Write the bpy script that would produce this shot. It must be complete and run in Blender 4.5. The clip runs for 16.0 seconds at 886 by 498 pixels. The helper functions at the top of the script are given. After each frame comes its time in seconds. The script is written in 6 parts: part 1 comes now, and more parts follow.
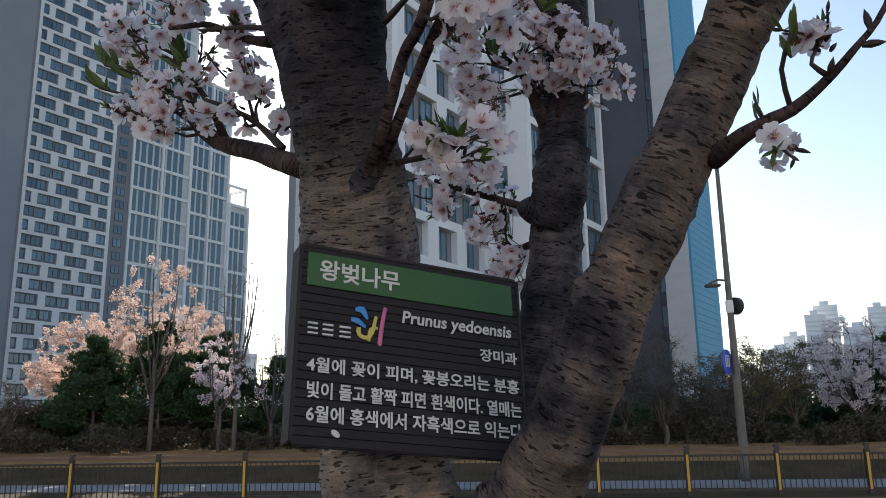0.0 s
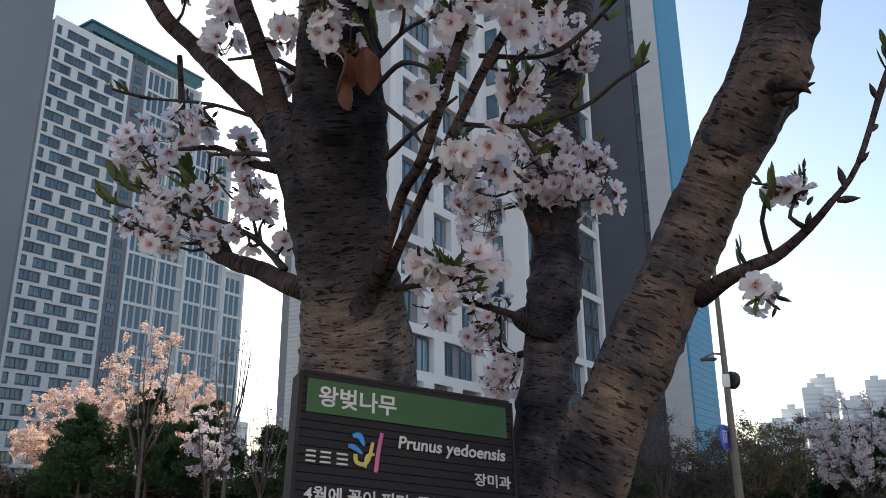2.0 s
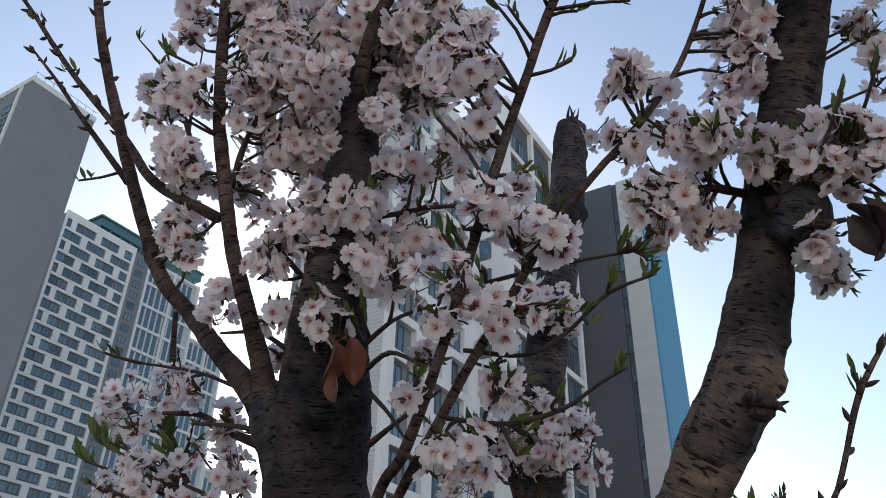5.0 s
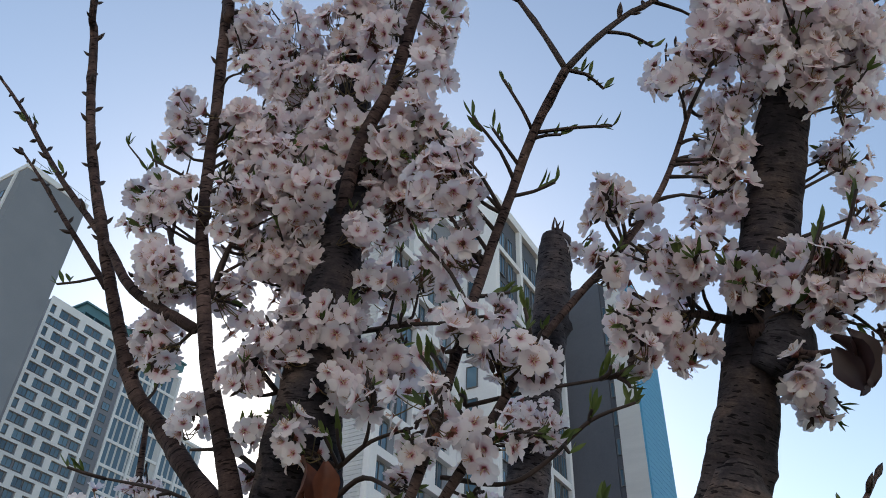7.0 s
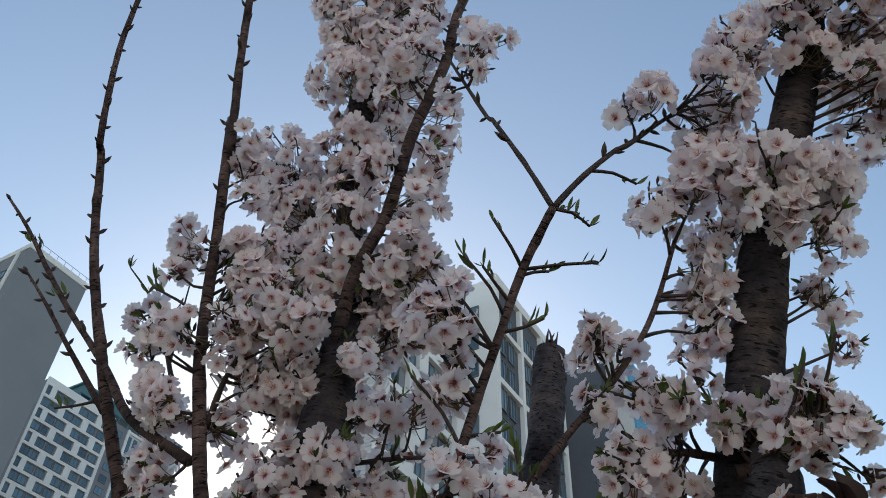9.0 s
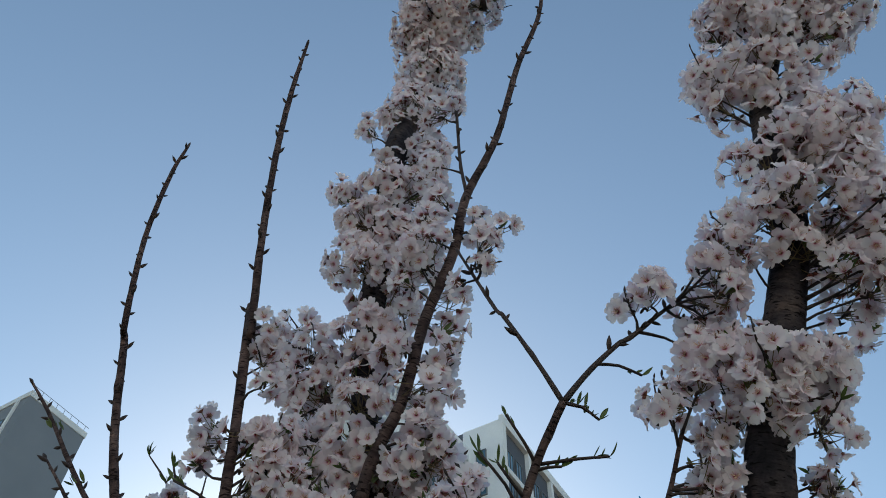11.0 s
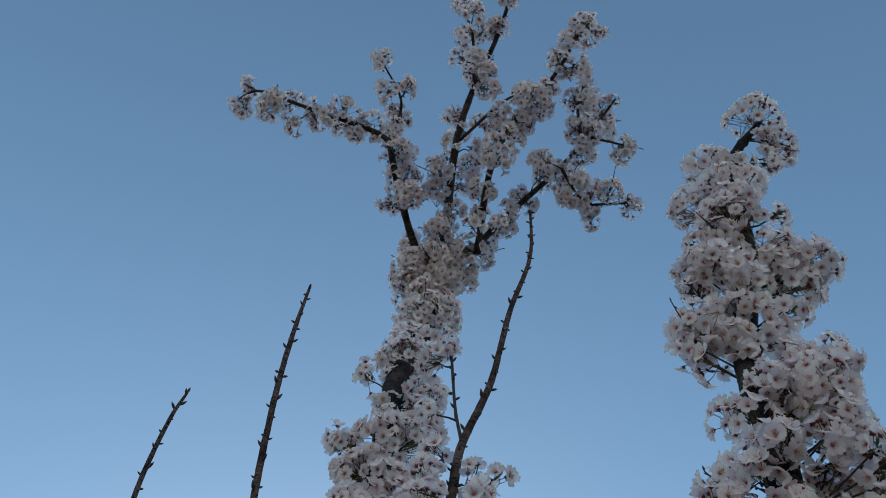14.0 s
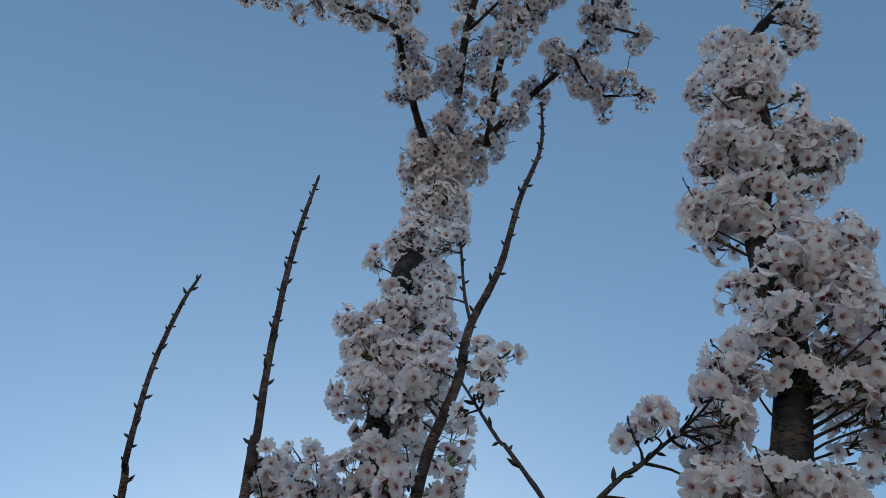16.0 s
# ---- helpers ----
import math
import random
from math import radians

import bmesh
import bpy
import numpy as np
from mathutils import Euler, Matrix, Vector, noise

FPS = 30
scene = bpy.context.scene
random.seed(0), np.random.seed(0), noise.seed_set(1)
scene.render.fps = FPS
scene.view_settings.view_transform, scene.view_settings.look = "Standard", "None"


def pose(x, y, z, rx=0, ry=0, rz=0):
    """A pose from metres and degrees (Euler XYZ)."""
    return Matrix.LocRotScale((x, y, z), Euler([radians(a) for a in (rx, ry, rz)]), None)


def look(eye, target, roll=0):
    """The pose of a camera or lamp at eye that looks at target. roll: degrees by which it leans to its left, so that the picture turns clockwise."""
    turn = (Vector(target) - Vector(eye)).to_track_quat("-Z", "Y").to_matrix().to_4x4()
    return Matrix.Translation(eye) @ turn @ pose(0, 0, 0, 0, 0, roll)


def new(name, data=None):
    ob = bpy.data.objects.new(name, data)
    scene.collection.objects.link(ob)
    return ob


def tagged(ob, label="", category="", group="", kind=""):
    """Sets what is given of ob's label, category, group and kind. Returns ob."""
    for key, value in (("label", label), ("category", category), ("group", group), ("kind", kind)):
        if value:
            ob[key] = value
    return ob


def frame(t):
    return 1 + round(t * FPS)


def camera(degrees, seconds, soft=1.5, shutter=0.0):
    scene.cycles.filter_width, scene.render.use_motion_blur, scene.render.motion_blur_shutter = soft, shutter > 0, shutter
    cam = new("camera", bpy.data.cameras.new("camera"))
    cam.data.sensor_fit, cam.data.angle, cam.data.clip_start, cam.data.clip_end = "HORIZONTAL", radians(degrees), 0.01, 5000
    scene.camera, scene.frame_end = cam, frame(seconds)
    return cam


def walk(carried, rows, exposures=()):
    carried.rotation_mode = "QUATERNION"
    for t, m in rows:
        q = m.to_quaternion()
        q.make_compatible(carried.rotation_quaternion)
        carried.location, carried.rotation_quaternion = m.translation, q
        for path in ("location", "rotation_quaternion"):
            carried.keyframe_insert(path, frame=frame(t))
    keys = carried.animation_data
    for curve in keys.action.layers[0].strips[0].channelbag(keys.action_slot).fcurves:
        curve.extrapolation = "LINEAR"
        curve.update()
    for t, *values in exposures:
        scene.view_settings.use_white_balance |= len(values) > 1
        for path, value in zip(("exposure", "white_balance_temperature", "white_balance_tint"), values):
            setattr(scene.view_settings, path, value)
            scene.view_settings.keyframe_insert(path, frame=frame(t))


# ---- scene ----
cam = camera(58.0, 16.0, soft=0.92)
PATH = [
    (0, (0.084, 0.035, 1.513), (-0.144, 1.973, 1.949), -0.9),
    (0.5, (0.084, 0.019, 1.517), (-0.139, 1.954, 1.971), -0.7),
    (1, (0.089, 0.005, 1.527), (-0.129, 1.936, 2.001), -0.8),
    (1.5, (0.09, -0.005, 1.548), (-0.124, 1.915, 2.067), -0.6),
    (2, (0.089, -0.016, 1.577), (-0.121, 1.881, 2.177), -0.4),
    (2.5, (0.093, -0.039, 1.599), (-0.112, 1.811, 2.329), 0.1),
    (3, (0.09, -0.052, 1.614), (-0.112, 1.768, 2.417), 0.7),
    (3.5, (0.097, -0.053, 1.629), (-0.1, 1.731, 2.509), 1.1),
    (4, (0.105, -0.058, 1.646), (-0.086, 1.693, 2.593), 1.2),
    (4.5, (0.105, -0.068, 1.663), (-0.078, 1.65, 2.67), 1.3),
    (5, (0.105, -0.074, 1.671), (-0.069, 1.615, 2.727), 1.5),
    (5.2, (0.107, -0.077, 1.674), (-0.066, 1.597, 2.755), 1.8),
    (7.3, (0.117, -0.082, 1.721), (-0.02, 1.454, 2.994), 2.4),
    (7.5, (0.121, -0.099, 1.732), (-0.018, 1.424, 3.02), 2.3),
    (8, (0.129, -0.104, 1.737), (-0.006, 1.391, 3.059), 2.2),
    (8.2, (0.129, -0.109, 1.738), (-0.005, 1.373, 3.074), 2.4),
    (10.3, (0.126, -0.226, 1.763), (-0.009, 1.043, 3.304), 2.3),
    (10.5, (0.124, -0.229, 1.765), (-0.009, 1.004, 3.334), 2.3),
    (11, (0.122, -0.264, 1.754), (-0.01, 0.898, 3.377), 2.2),
    (11.5, (0.125, -0.291, 1.751), (-0.004, 0.787, 3.431), 2.5),
    (12, (0.129, -0.32, 1.761), (0.005, 0.704, 3.475), 2.8),
    (12.5, (0.136, -0.351, 1.759), (0.02, 0.582, 3.524), 2.6),
    (13, (0.14, -0.36, 1.752), (0.031, 0.477, 3.565), 2.6),
    (13.5, (0.144, -0.351, 1.749), (0.041, 0.398, 3.6), 2.9),
    (14, (0.147, -0.349, 1.748), (0.046, 0.339, 3.623), 3.3),
    (14.5, (0.145, -0.35, 1.744), (0.042, 0.27, 3.643), 4.3),
    (15, (0.145, -0.359, 1.733), (0.037, 0.235, 3.64), 5.2),
    (15.5, (0.147, -0.352, 1.736), (0.029, 0.288, 3.627), 5.5),
    (16, (0.14, -0.278, 1.736), (0.0, 0.609, 3.523), 4.0),
]
EXPOSURES = [(0.0, 0.70, 6900, 11.0), (2.5, 0.79, 7150, 13.0), (5.0, 0.80, 7250, 12.5), (8.0, 0.77, 7250, 8.0), (11.0, 0.54, 6800, 1.0), (13.5, 0.41, 6250, -5.0), (15.0, 0.53, 6150, -6.0), (16.0, 0.48, 6250, -5.0)]
walk(cam, [(t, look(eye, target, roll)) for t, eye, target, roll in PATH], EXPOSURES)

# ---- sky and sun: low evening sun behind the towers ----
SUN_AZ, SUN_EL = radians(-14.0), radians(25.0)
world = bpy.data.worlds.new("sky")
scene.world = world
world.use_nodes = True
wn = world.node_tree
bg = wn.nodes["Background"]
sky = wn.nodes.new("ShaderNodeTexSky")
sky.sky_type = "NISHITA"
sky.sun_disc = False
sky.sun_elevation, sky.sun_rotation = SUN_EL, SUN_AZ
sky.air_density, sky.dust_density, sky.ozone_density = 1.05, 0.42, 1.5
wn.links.new(sky.outputs[0], bg.inputs[0])
bg.inputs[1].default_value = 0.13
sun_data = bpy.data.lights.new("sun", "SUN")
sun_data.energy, sun_data.angle, sun_data.color = 4.6, radians(0.6), (1.0, 0.94, 0.87)
sun = new("sun", sun_data)
sun_from = Vector((math.sin(SUN_AZ) * math.cos(SUN_EL), math.cos(SUN_AZ) * math.cos(SUN_EL), math.sin(SUN_EL)))
sun.matrix_world = look(sun_from * 300, (0, 0, 0))


# ---- materials ----
def material(name, rough=0.7, metal=0.0):
    m = bpy.data.materials.new(name)
    m.use_nodes = True
    b = m.node_tree.nodes["Principled BSDF"]
    b.inputs["Roughness"].default_value, b.inputs["Metallic"].default_value = rough, metal
    return m, m.node_tree, b


def node(nt, kind, **values):
    n = nt.nodes.new(kind)
    for key, value in values.items():
        n.inputs[key].default_value = value
    return n


def ramp(nt, source, stops):
    r = nt.nodes.new("ShaderNodeValToRGB")
    while len(r.color_ramp.elements) < len(stops):
        r.color_ramp.elements.new(0.5)
    for e, (p, c) in zip(r.color_ramp.elements, stops):
        e.position, e.color = p, (*c, 1)
    nt.links.new(source, r.inputs[0])
    return r.outputs[0]


def coords(nt, scale=(1, 1, 1)):
    tc = nt.nodes.new("ShaderNodeTexCoord")
    mp = nt.nodes.new("ShaderNodeMapping")
    mp.inputs["Scale"].default_value = scale
    nt.links.new(tc.outputs["Object"], mp.inputs[0])
    return mp.outputs[0]


def noise_of(nt, at, scale, detail=4.0, rough=0.55):
    n = node(nt, "ShaderNodeTexNoise", Scale=scale, Detail=detail, Roughness=rough)
    nt.links.new(at, n.inputs["Vector"])
    return n.outputs["Fac"]


def mixed(nt, fac, a, b, mode="MIX"):
    m = nt.nodes.new("ShaderNodeMix")
    m.data_type, m.blend_type = "RGBA", mode
    for value, sock in ((fac, m.inputs[0]), (a, m.inputs[6]), (b, m.inputs[7])):
        if isinstance(value, bpy.types.NodeSocket):
            nt.links.new(value, sock)
        elif isinstance(value, (int, float)):
            sock.default_value = value
        else:
            sock.default_value = (*value, 1)
    return m.outputs[2]


def bump(nt, b, height, strength, distance):
    n = node(nt, "ShaderNodeBump", Strength=strength, Distance=distance)
    nt.links.new(height, n.inputs["Height"])
    nt.links.new(n.outputs[0], b.inputs["Normal"])


def painted(name, dark, light, scale=3.0, rough=0.7, fine=40.0, relief=0.2, depth=0.01, stretch=(1, 1, 1), metal=0.0):
    """A surface that varies between two colours at two scales, with fine relief."""
    m, nt, b = material(name, rough, metal)
    if rough > 0.85:
        b.inputs["Specular IOR Level"].default_value = 0.1
    at = coords(nt, stretch)
    wide, small = noise_of(nt, at, scale), noise_of(nt, at, fine, 3.0)
    both = mixed(nt, 0.35, wide, small)
    nt.links.new(ramp(nt, both, [(0.3, dark), (0.7, light)]), b.inputs["Base Color"])
    bump(nt, b, small, relief, depth)
    return m


def bark_material(name, tones, young=None, start=0.0):
    """Cherry bark: grey with brown patches and short dark level lenticels; younger wood past start."""
    m, nt, b = material(name, 0.85)
    b.inputs["Specular IOR Level"].default_value = 0.12
    at = nt.nodes.new("ShaderNodeAttribute")
    at.attribute_name = "around"

    def stretched(x, z):
        mp = nt.nodes.new("ShaderNodeMapping")
        mp.inputs["Scale"].default_value = (x, x, z)
        nt.links.new(at.outputs["Vector"], mp.inputs[0])
        return mp.outputs[0]

    wide = noise_of(nt, stretched(10, 9), 1.0, 5.0, 0.6)
    bands = noise_of(nt, stretched(16, 50), 1.0, 5.0, 0.62)
    marks = noise_of(nt, stretched(62, 250), 1.0, 1.5, 0.4)
    long_marks = noise_of(nt, stretched(34, 330), 1.0, 2.0, 0.45)
    flakes = noise_of(nt, stretched(55, 90), 1.0, 5.0, 0.7)
    rings = noise_of(nt, stretched(15, 130), 1.0, 3.0, 0.55)
    fine = noise_of(nt, stretched(260, 420), 1.0, 4.0, 0.6)
    base = ramp(nt, wide, list(zip((0.36, 0.45, 0.54, 0.66), tones)))
    if young:
        cut = nt.nodes.new("ShaderNodeSeparateXYZ")
        nt.links.new(at.outputs["Vector"], cut.inputs[0])
        wob = nt.nodes.new("ShaderNodeMath")
        wob.operation = "MULTIPLY_ADD"
        nt.links.new(wide, wob.inputs[0])
        wob.inputs[1].default_value = 0.5
        nt.links.new(cut.outputs[2], wob.inputs[2])
        age = nt.nodes.new("ShaderNodeMapRange")
        nt.links.new(wob.outputs[0], age.inputs[0])
        age.inputs[1].default_value, age.inputs[2].default_value = start + 0.17, start + 0.42
        base = mixed(nt, age.outputs[0], base, ramp(nt, wide, list(zip((0.36, 0.45, 0.54, 0.66), young))))
    col = mixed(nt, 0.6, base, ramp(nt, bands, [(0.36, (0.55, 0.55, 0.58)), (0.52, (1.0, 1.0, 1.0)), (0.66, (1.4, 1.32, 1.25))]), "MULTIPLY")
    col = mixed(nt, 0.4, col, ramp(nt, rings, [(0.38, (0.45, 0.44, 0.45)), (0.46, (1, 1, 1)), (0.58, (1.05, 1.04, 1.03)), (0.66, (1.7, 1.6, 1.55))]), "MULTIPLY")
    col = mixed(nt, 0.92, col, ramp(nt, marks, [(0.62, (1, 1, 1)), (0.645, (0.14, 0.13, 0.14))]), "MULTIPLY")
    col = mixed(nt, 0.8, col, ramp(nt, long_marks, [(0.65, (1, 1, 1)), (0.67, (0.15, 0.14, 0.15))]), "MULTIPLY")
    col = mixed(nt, 0.5, col, ramp(nt, fine, [(0.3, (0.5, 0.5, 0.5)), (0.7, (1.4, 1.38, 1.35))]), "MULTIPLY")
    col = mixed(nt, 0.4, col, ramp(nt, flakes, [(0.34, (0.35, 0.34, 0.37)), (0.44, (1, 1, 1)), (0.60, (1.1, 1.08, 1.05)), (0.70, (1.5, 1.42, 1.36))]), "MULTIPLY")
    nt.links.new(col, b.inputs["Base Color"])
    h = mixed(nt, 0.4, mixed(nt, 0.5, rings, bands), mixed(nt, 0.6, fine, flakes))
    bump(nt, b, h, 1.0, 0.006)
    return m


def petal_material(name, dark, mid, light, through_share=0.5):
    """Thin petals: light passes through; pink at the heart, near white at the rim."""
    m, nt, b = material(name, 0.7)
    b.inputs["Specular IOR Level"].default_value = 0.15
    at = nt.nodes.new("ShaderNodeAttribute")
    at.attribute_name = "rim"
    tint = ramp(nt, at.outputs["Fac"], [(0.12, dark), (0.25, mid), (0.46, light)])
    geo = nt.nodes.new("ShaderNodeNewGeometry")
    each = ramp(nt, geo.outputs["Random Per Island"], [(0.0, (0.96, 0.88, 0.90)), (0.4, (1.0, 0.97, 0.98)), (1.0, (1.0, 1.0, 1.0))])
    col = mixed(nt, 1.0, tint, each, "MULTIPLY")
    nt.links.new(col, b.inputs["Base Color"])
    tr = nt.nodes.new("ShaderNodeBsdfTranslucent")
    nt.links.new(col, tr.inputs[0])
    mix = nt.nodes.new("ShaderNodeMixShader")
    mix.inputs[0].default_value = through_share
    nt.links.new(b.outputs[0], mix.inputs[1])
    nt.links.new(tr.outputs[0], mix.inputs[2])
    nt.links.new(mix.outputs[0], nt.nodes["Material Output"].inputs[0])
    return m


def leafy(name, dark, light, scale=6.0, through_share=0.35):
    m, nt, b = material(name, 0.55)
    geo = nt.nodes.new("ShaderNodeNewGeometry")
    col = mixed(nt, 0.5, ramp(nt, geo.outputs["Random Per Island"], [(0, dark), (1, light)]), ramp(nt, noise_of(nt, coords(nt), scale), [(0.3, dark), (0.7, light)]))
    nt.links.new(col, b.inputs["Base Color"])
    tr = nt.nodes.new("ShaderNodeBsdfTranslucent")
    nt.links.new(col, tr.inputs[0])
    mix = nt.nodes.new("ShaderNodeMixShader")
    mix.inputs[0].default_value = through_share
    nt.links.new(b.outputs[0], mix.inputs[1])
    nt.links.new(tr.outputs[0], mix.inputs[2])
    nt.links.new(mix.outputs[0], nt.nodes["Material Output"].inputs[0])
    return m


def glass_material(name, dark, light):
    """Window glass far off: dark rooms behind a glossy pane, the sky's blue reflection put into the colour, each pane a
    little different.
    """
    m, nt, b = material(name, 0.08)
    info = nt.nodes.new("ShaderNodeObjectInfo")
    nt.links.new(ramp(nt, info.outputs["Random"], [(0.0, dark), (1.0, light)]), b.inputs["Base Color"])
    b.inputs["Specular IOR Level"].default_value = 0.8
    return m


OLD = ((0.030, 0.028, 0.034), (0.078, 0.068, 0.074), (0.142, 0.109, 0.098), (0.21, 0.155, 0.128))
YOUNG_WOOD = ((0.018, 0.018, 0.025), (0.044, 0.043, 0.055), (0.078, 0.073, 0.088), (0.132, 0.114, 0.120))
DARK_WOOD = ((0.010, 0.010, 0.014), (0.026, 0.024, 0.031), (0.050, 0.044, 0.051), (0.100, 0.078, 0.074))
BRANCH_WOOD = ((0.028, 0.020, 0.021), (0.060, 0.043, 0.044), (0.100, 0.071, 0.070), (0.150, 0.108, 0.104))
TRUNK_WOOD = ((0.060, 0.056, 0.064), (0.148, 0.133, 0.139), (0.245, 0.193, 0.170), (0.33, 0.250, 0.202))
BARK = bark_material("cherry_bark", TRUNK_WOOD, DARK_WOOD, 1.90)
STEM_BARK = bark_material("cherry_stem_bark", OLD, DARK_WOOD, 1.0)
UPPER_BARK = bark_material("young_cherry_bark", YOUNG_WOOD)
BRANCH_BARK = bark_material("cherry_branch_bark", BRANCH_WOOD)
TWIG = painted("twig_bark", (0.018, 0.012, 0.012), (0.055, 0.034, 0.030), 30, 0.7, 300, 0.4, 0.002)
PETAL = petal_material("petal", (0.50, 0.10, 0.17), (0.87, 0.71, 0.785), (0.95, 0.925, 0.96), 0.56)
STAMEN = painted("stamen", (0.50, 0.30, 0.22), (0.75, 0.55, 0.42), 50, 0.6)
CALYX = painted("calyx", (0.15, 0.035, 0.035), (0.24, 0.09, 0.05), 60, 0.6)
PEDICEL = painted("flower_stalk", (0.10, 0.07, 0.03), (0.20, 0.15, 0.06), 60, 0.6)
YOUNG = leafy("young_leaf", (0.05, 0.085, 0.02), (0.13, 0.18, 0.045))
DARK_DEAD = leafy("dark_dead_leaf", (0.014, 0.005, 0.006), (0.034, 0.011, 0.011), 40.0, 0.15)
DEAD = leafy("dead_leaf", (0.060, 0.016, 0.009), (0.20, 0.058, 0.026), 60.0, 0.22)
SIGN = painted("sign_board", (0.007, 0.005, 0.008), (0.018, 0.013, 0.018), 8, 0.75, 120, 0.3, 0.002, (1, 1, 6))
SIGN_EDGE = painted("sign_edge", (0.012, 0.009, 0.010), (0.03, 0.02, 0.02), 12, 0.75, 150)
GREEN = painted("sign_green", (0.022, 0.085, 0.022), (0.032, 0.115, 0.032), 8, 0.5, 90, 0.1, 0.001)
LETTER = painted("sign_letter", (0.55, 0.53, 0.52), (0.72, 0.70, 0.69), 40, 0.6, 200, 0.1, 0.001)
MARK_BLUE = painted("mark_blue", (0.03, 0.22, 0.62), (0.06, 0.33, 0.75), 30, 0.5)
MARK_PINK = painted("mark_pink", (0.55, 0.10, 0.26), (0.70, 0.18, 0.36), 30, 0.5)
MARK_GOLD = painted("mark_gold", (0.55, 0.42, 0.08), (0.68, 0.54, 0.16), 30, 0.5)
WHITE_WALL = painted("white_render", (0.74, 0.75, 0.77), (0.84, 0.85, 0.87), 0.25, 0.85, 6, 0.1, 0.02)
# coat of the added unseen blocks; its tone sets how much they bounce
BOUNCE_WALL = painted("bounce_render", (0.52, 0.52, 0.52), (0.66, 0.65, 0.64), 0.25, 0.85, 6, 0.1, 0.02)
GREY_WALL = painted("grey_render", (0.205, 0.225, 0.262), (0.255, 0.275, 0.312), 0.12, 0.85, 5, 0.1, 0.02)
LATTICE_GREY = painted("lattice_grey", (0.19, 0.20, 0.235), (0.25, 0.26, 0.30), 0.3, 0.8, 5, 0.1, 0.02)
DARK_WALL = painted("dark_grey_render", (0.075, 0.084, 0.108), (0.105, 0.115, 0.142), 0.2, 0.8, 5, 0.1, 0.02)
PALE_WALL = painted("pale_panel", (0.52, 0.53, 0.55), (0.62, 0.63, 0.64), 0.3, 0.8, 6, 0.1, 0.02, (1, 1, 5))
BLUE_WALL = painted("blue_panel", (0.05, 0.28, 0.48), (0.08, 0.36, 0.58), 0.4, 0.6, 4, 0.2, 0.02, (1, 1, 8))
BLUE_ROOF = painted("roof_blue_green", (0.06, 0.16, 0.20), (0.09, 0.22, 0.26), 0.5, 0.6, 5)
# blue of the mirrored sky is painted into the panes
GLASS = glass_material("window_glass", (0.04, 0.085, 0.13), (0.13, 0.24, 0.33))
FRAME = painted("window_frame", (0.10, 0.11, 0.12), (0.16, 0.17, 0.18), 2, 0.5)
FENCE = painted("fence_metal", (0.018, 0.015, 0.015), (0.04, 0.032, 0.03), 8, 0.45, 80, 0.2, 0.002)
FENCE_RAIL = painted("fence_rail", (0.12, 0.07, 0.05), (0.19, 0.11, 0.08), 8, 0.5, 80, 0.2, 0.002)
YELLOW = painted("post_yellow", (0.55, 0.30, 0.03), (0.72, 0.42, 0.05), 12, 0.5, 90, 0.2, 0.002)
POLE = painted("pole_metal", (0.10, 0.088, 0.078), (0.16, 0.14, 0.125), 6, 0.45, 90, 0.15, 0.002)
SIGN_BLUE = painted("road_sign_blue", (0.02, 0.05, 0.45), (0.03, 0.08, 0.6), 8, 0.4)
PINE = leafy("pine_needles", (0.018, 0.050, 0.020), (0.060, 0.115, 0.042), 1.5, 0.15)
# pink petals with the low sun's orange warmth mixed into their colour
PINK = petal_material("sun_tinted_blossom", (0.62, 0.41, 0.33), (0.75, 0.57, 0.48), (0.82, 0.67, 0.58), 0.45)
PALE = petal_material("far_pale_blossom", (0.66, 0.58, 0.62), (0.80, 0.74, 0.77), (0.84, 0.80, 0.82), 0.4)
SHRUB = leafy("dry_shrub", (0.035, 0.030, 0.018), (0.10, 0.080, 0.045), 2.0, 0.2)
BROWN_TWIG = painted("far_twig", (0.075, 0.06, 0.058), (0.15, 0.12, 0.11), 4, 0.8)
GROUND = painted("ground_soil", (0.10, 0.075, 0.045), (0.20, 0.15, 0.085), 0.8, 0.95, 14, 0.6, 0.05)
# dry grass colour, with the orange of the sunlit crest added to it
STRAW = painted("dry_grass_bank", (0.24, 0.13, 0.06), (0.40, 0.24, 0.11), 0.7, 0.95, 18, 0.7, 0.06)
TURF = painted("dark_turf", (0.045, 0.035, 0.02), (0.12, 0.085, 0.045), 1.2, 0.95, 22, 0.8, 0.06)
ROAD = painted("road_grey", (0.22, 0.22, 0.23), (0.30, 0.30, 0.31), 0.5, 0.9, 60, 0.3, 0.01)
# window bands lightened: the haze of distance is put into their colour
HAZY_BAND = painted("hazy_city_band", (0.62, 0.64, 0.68), (0.70, 0.72, 0.75), 0.05, 0.9, 0.5)
OLIVE = leafy("olive_buds", (0.09, 0.075, 0.035), (0.20, 0.17, 0.08), 1.5, 0.25)
# walls paled so that their colour carries the distance haze
HAZY_CITY = painted("far_city", (0.74, 0.75, 0.78), (0.84, 0.84, 0.86), 0.05, 0.9, 0.5)


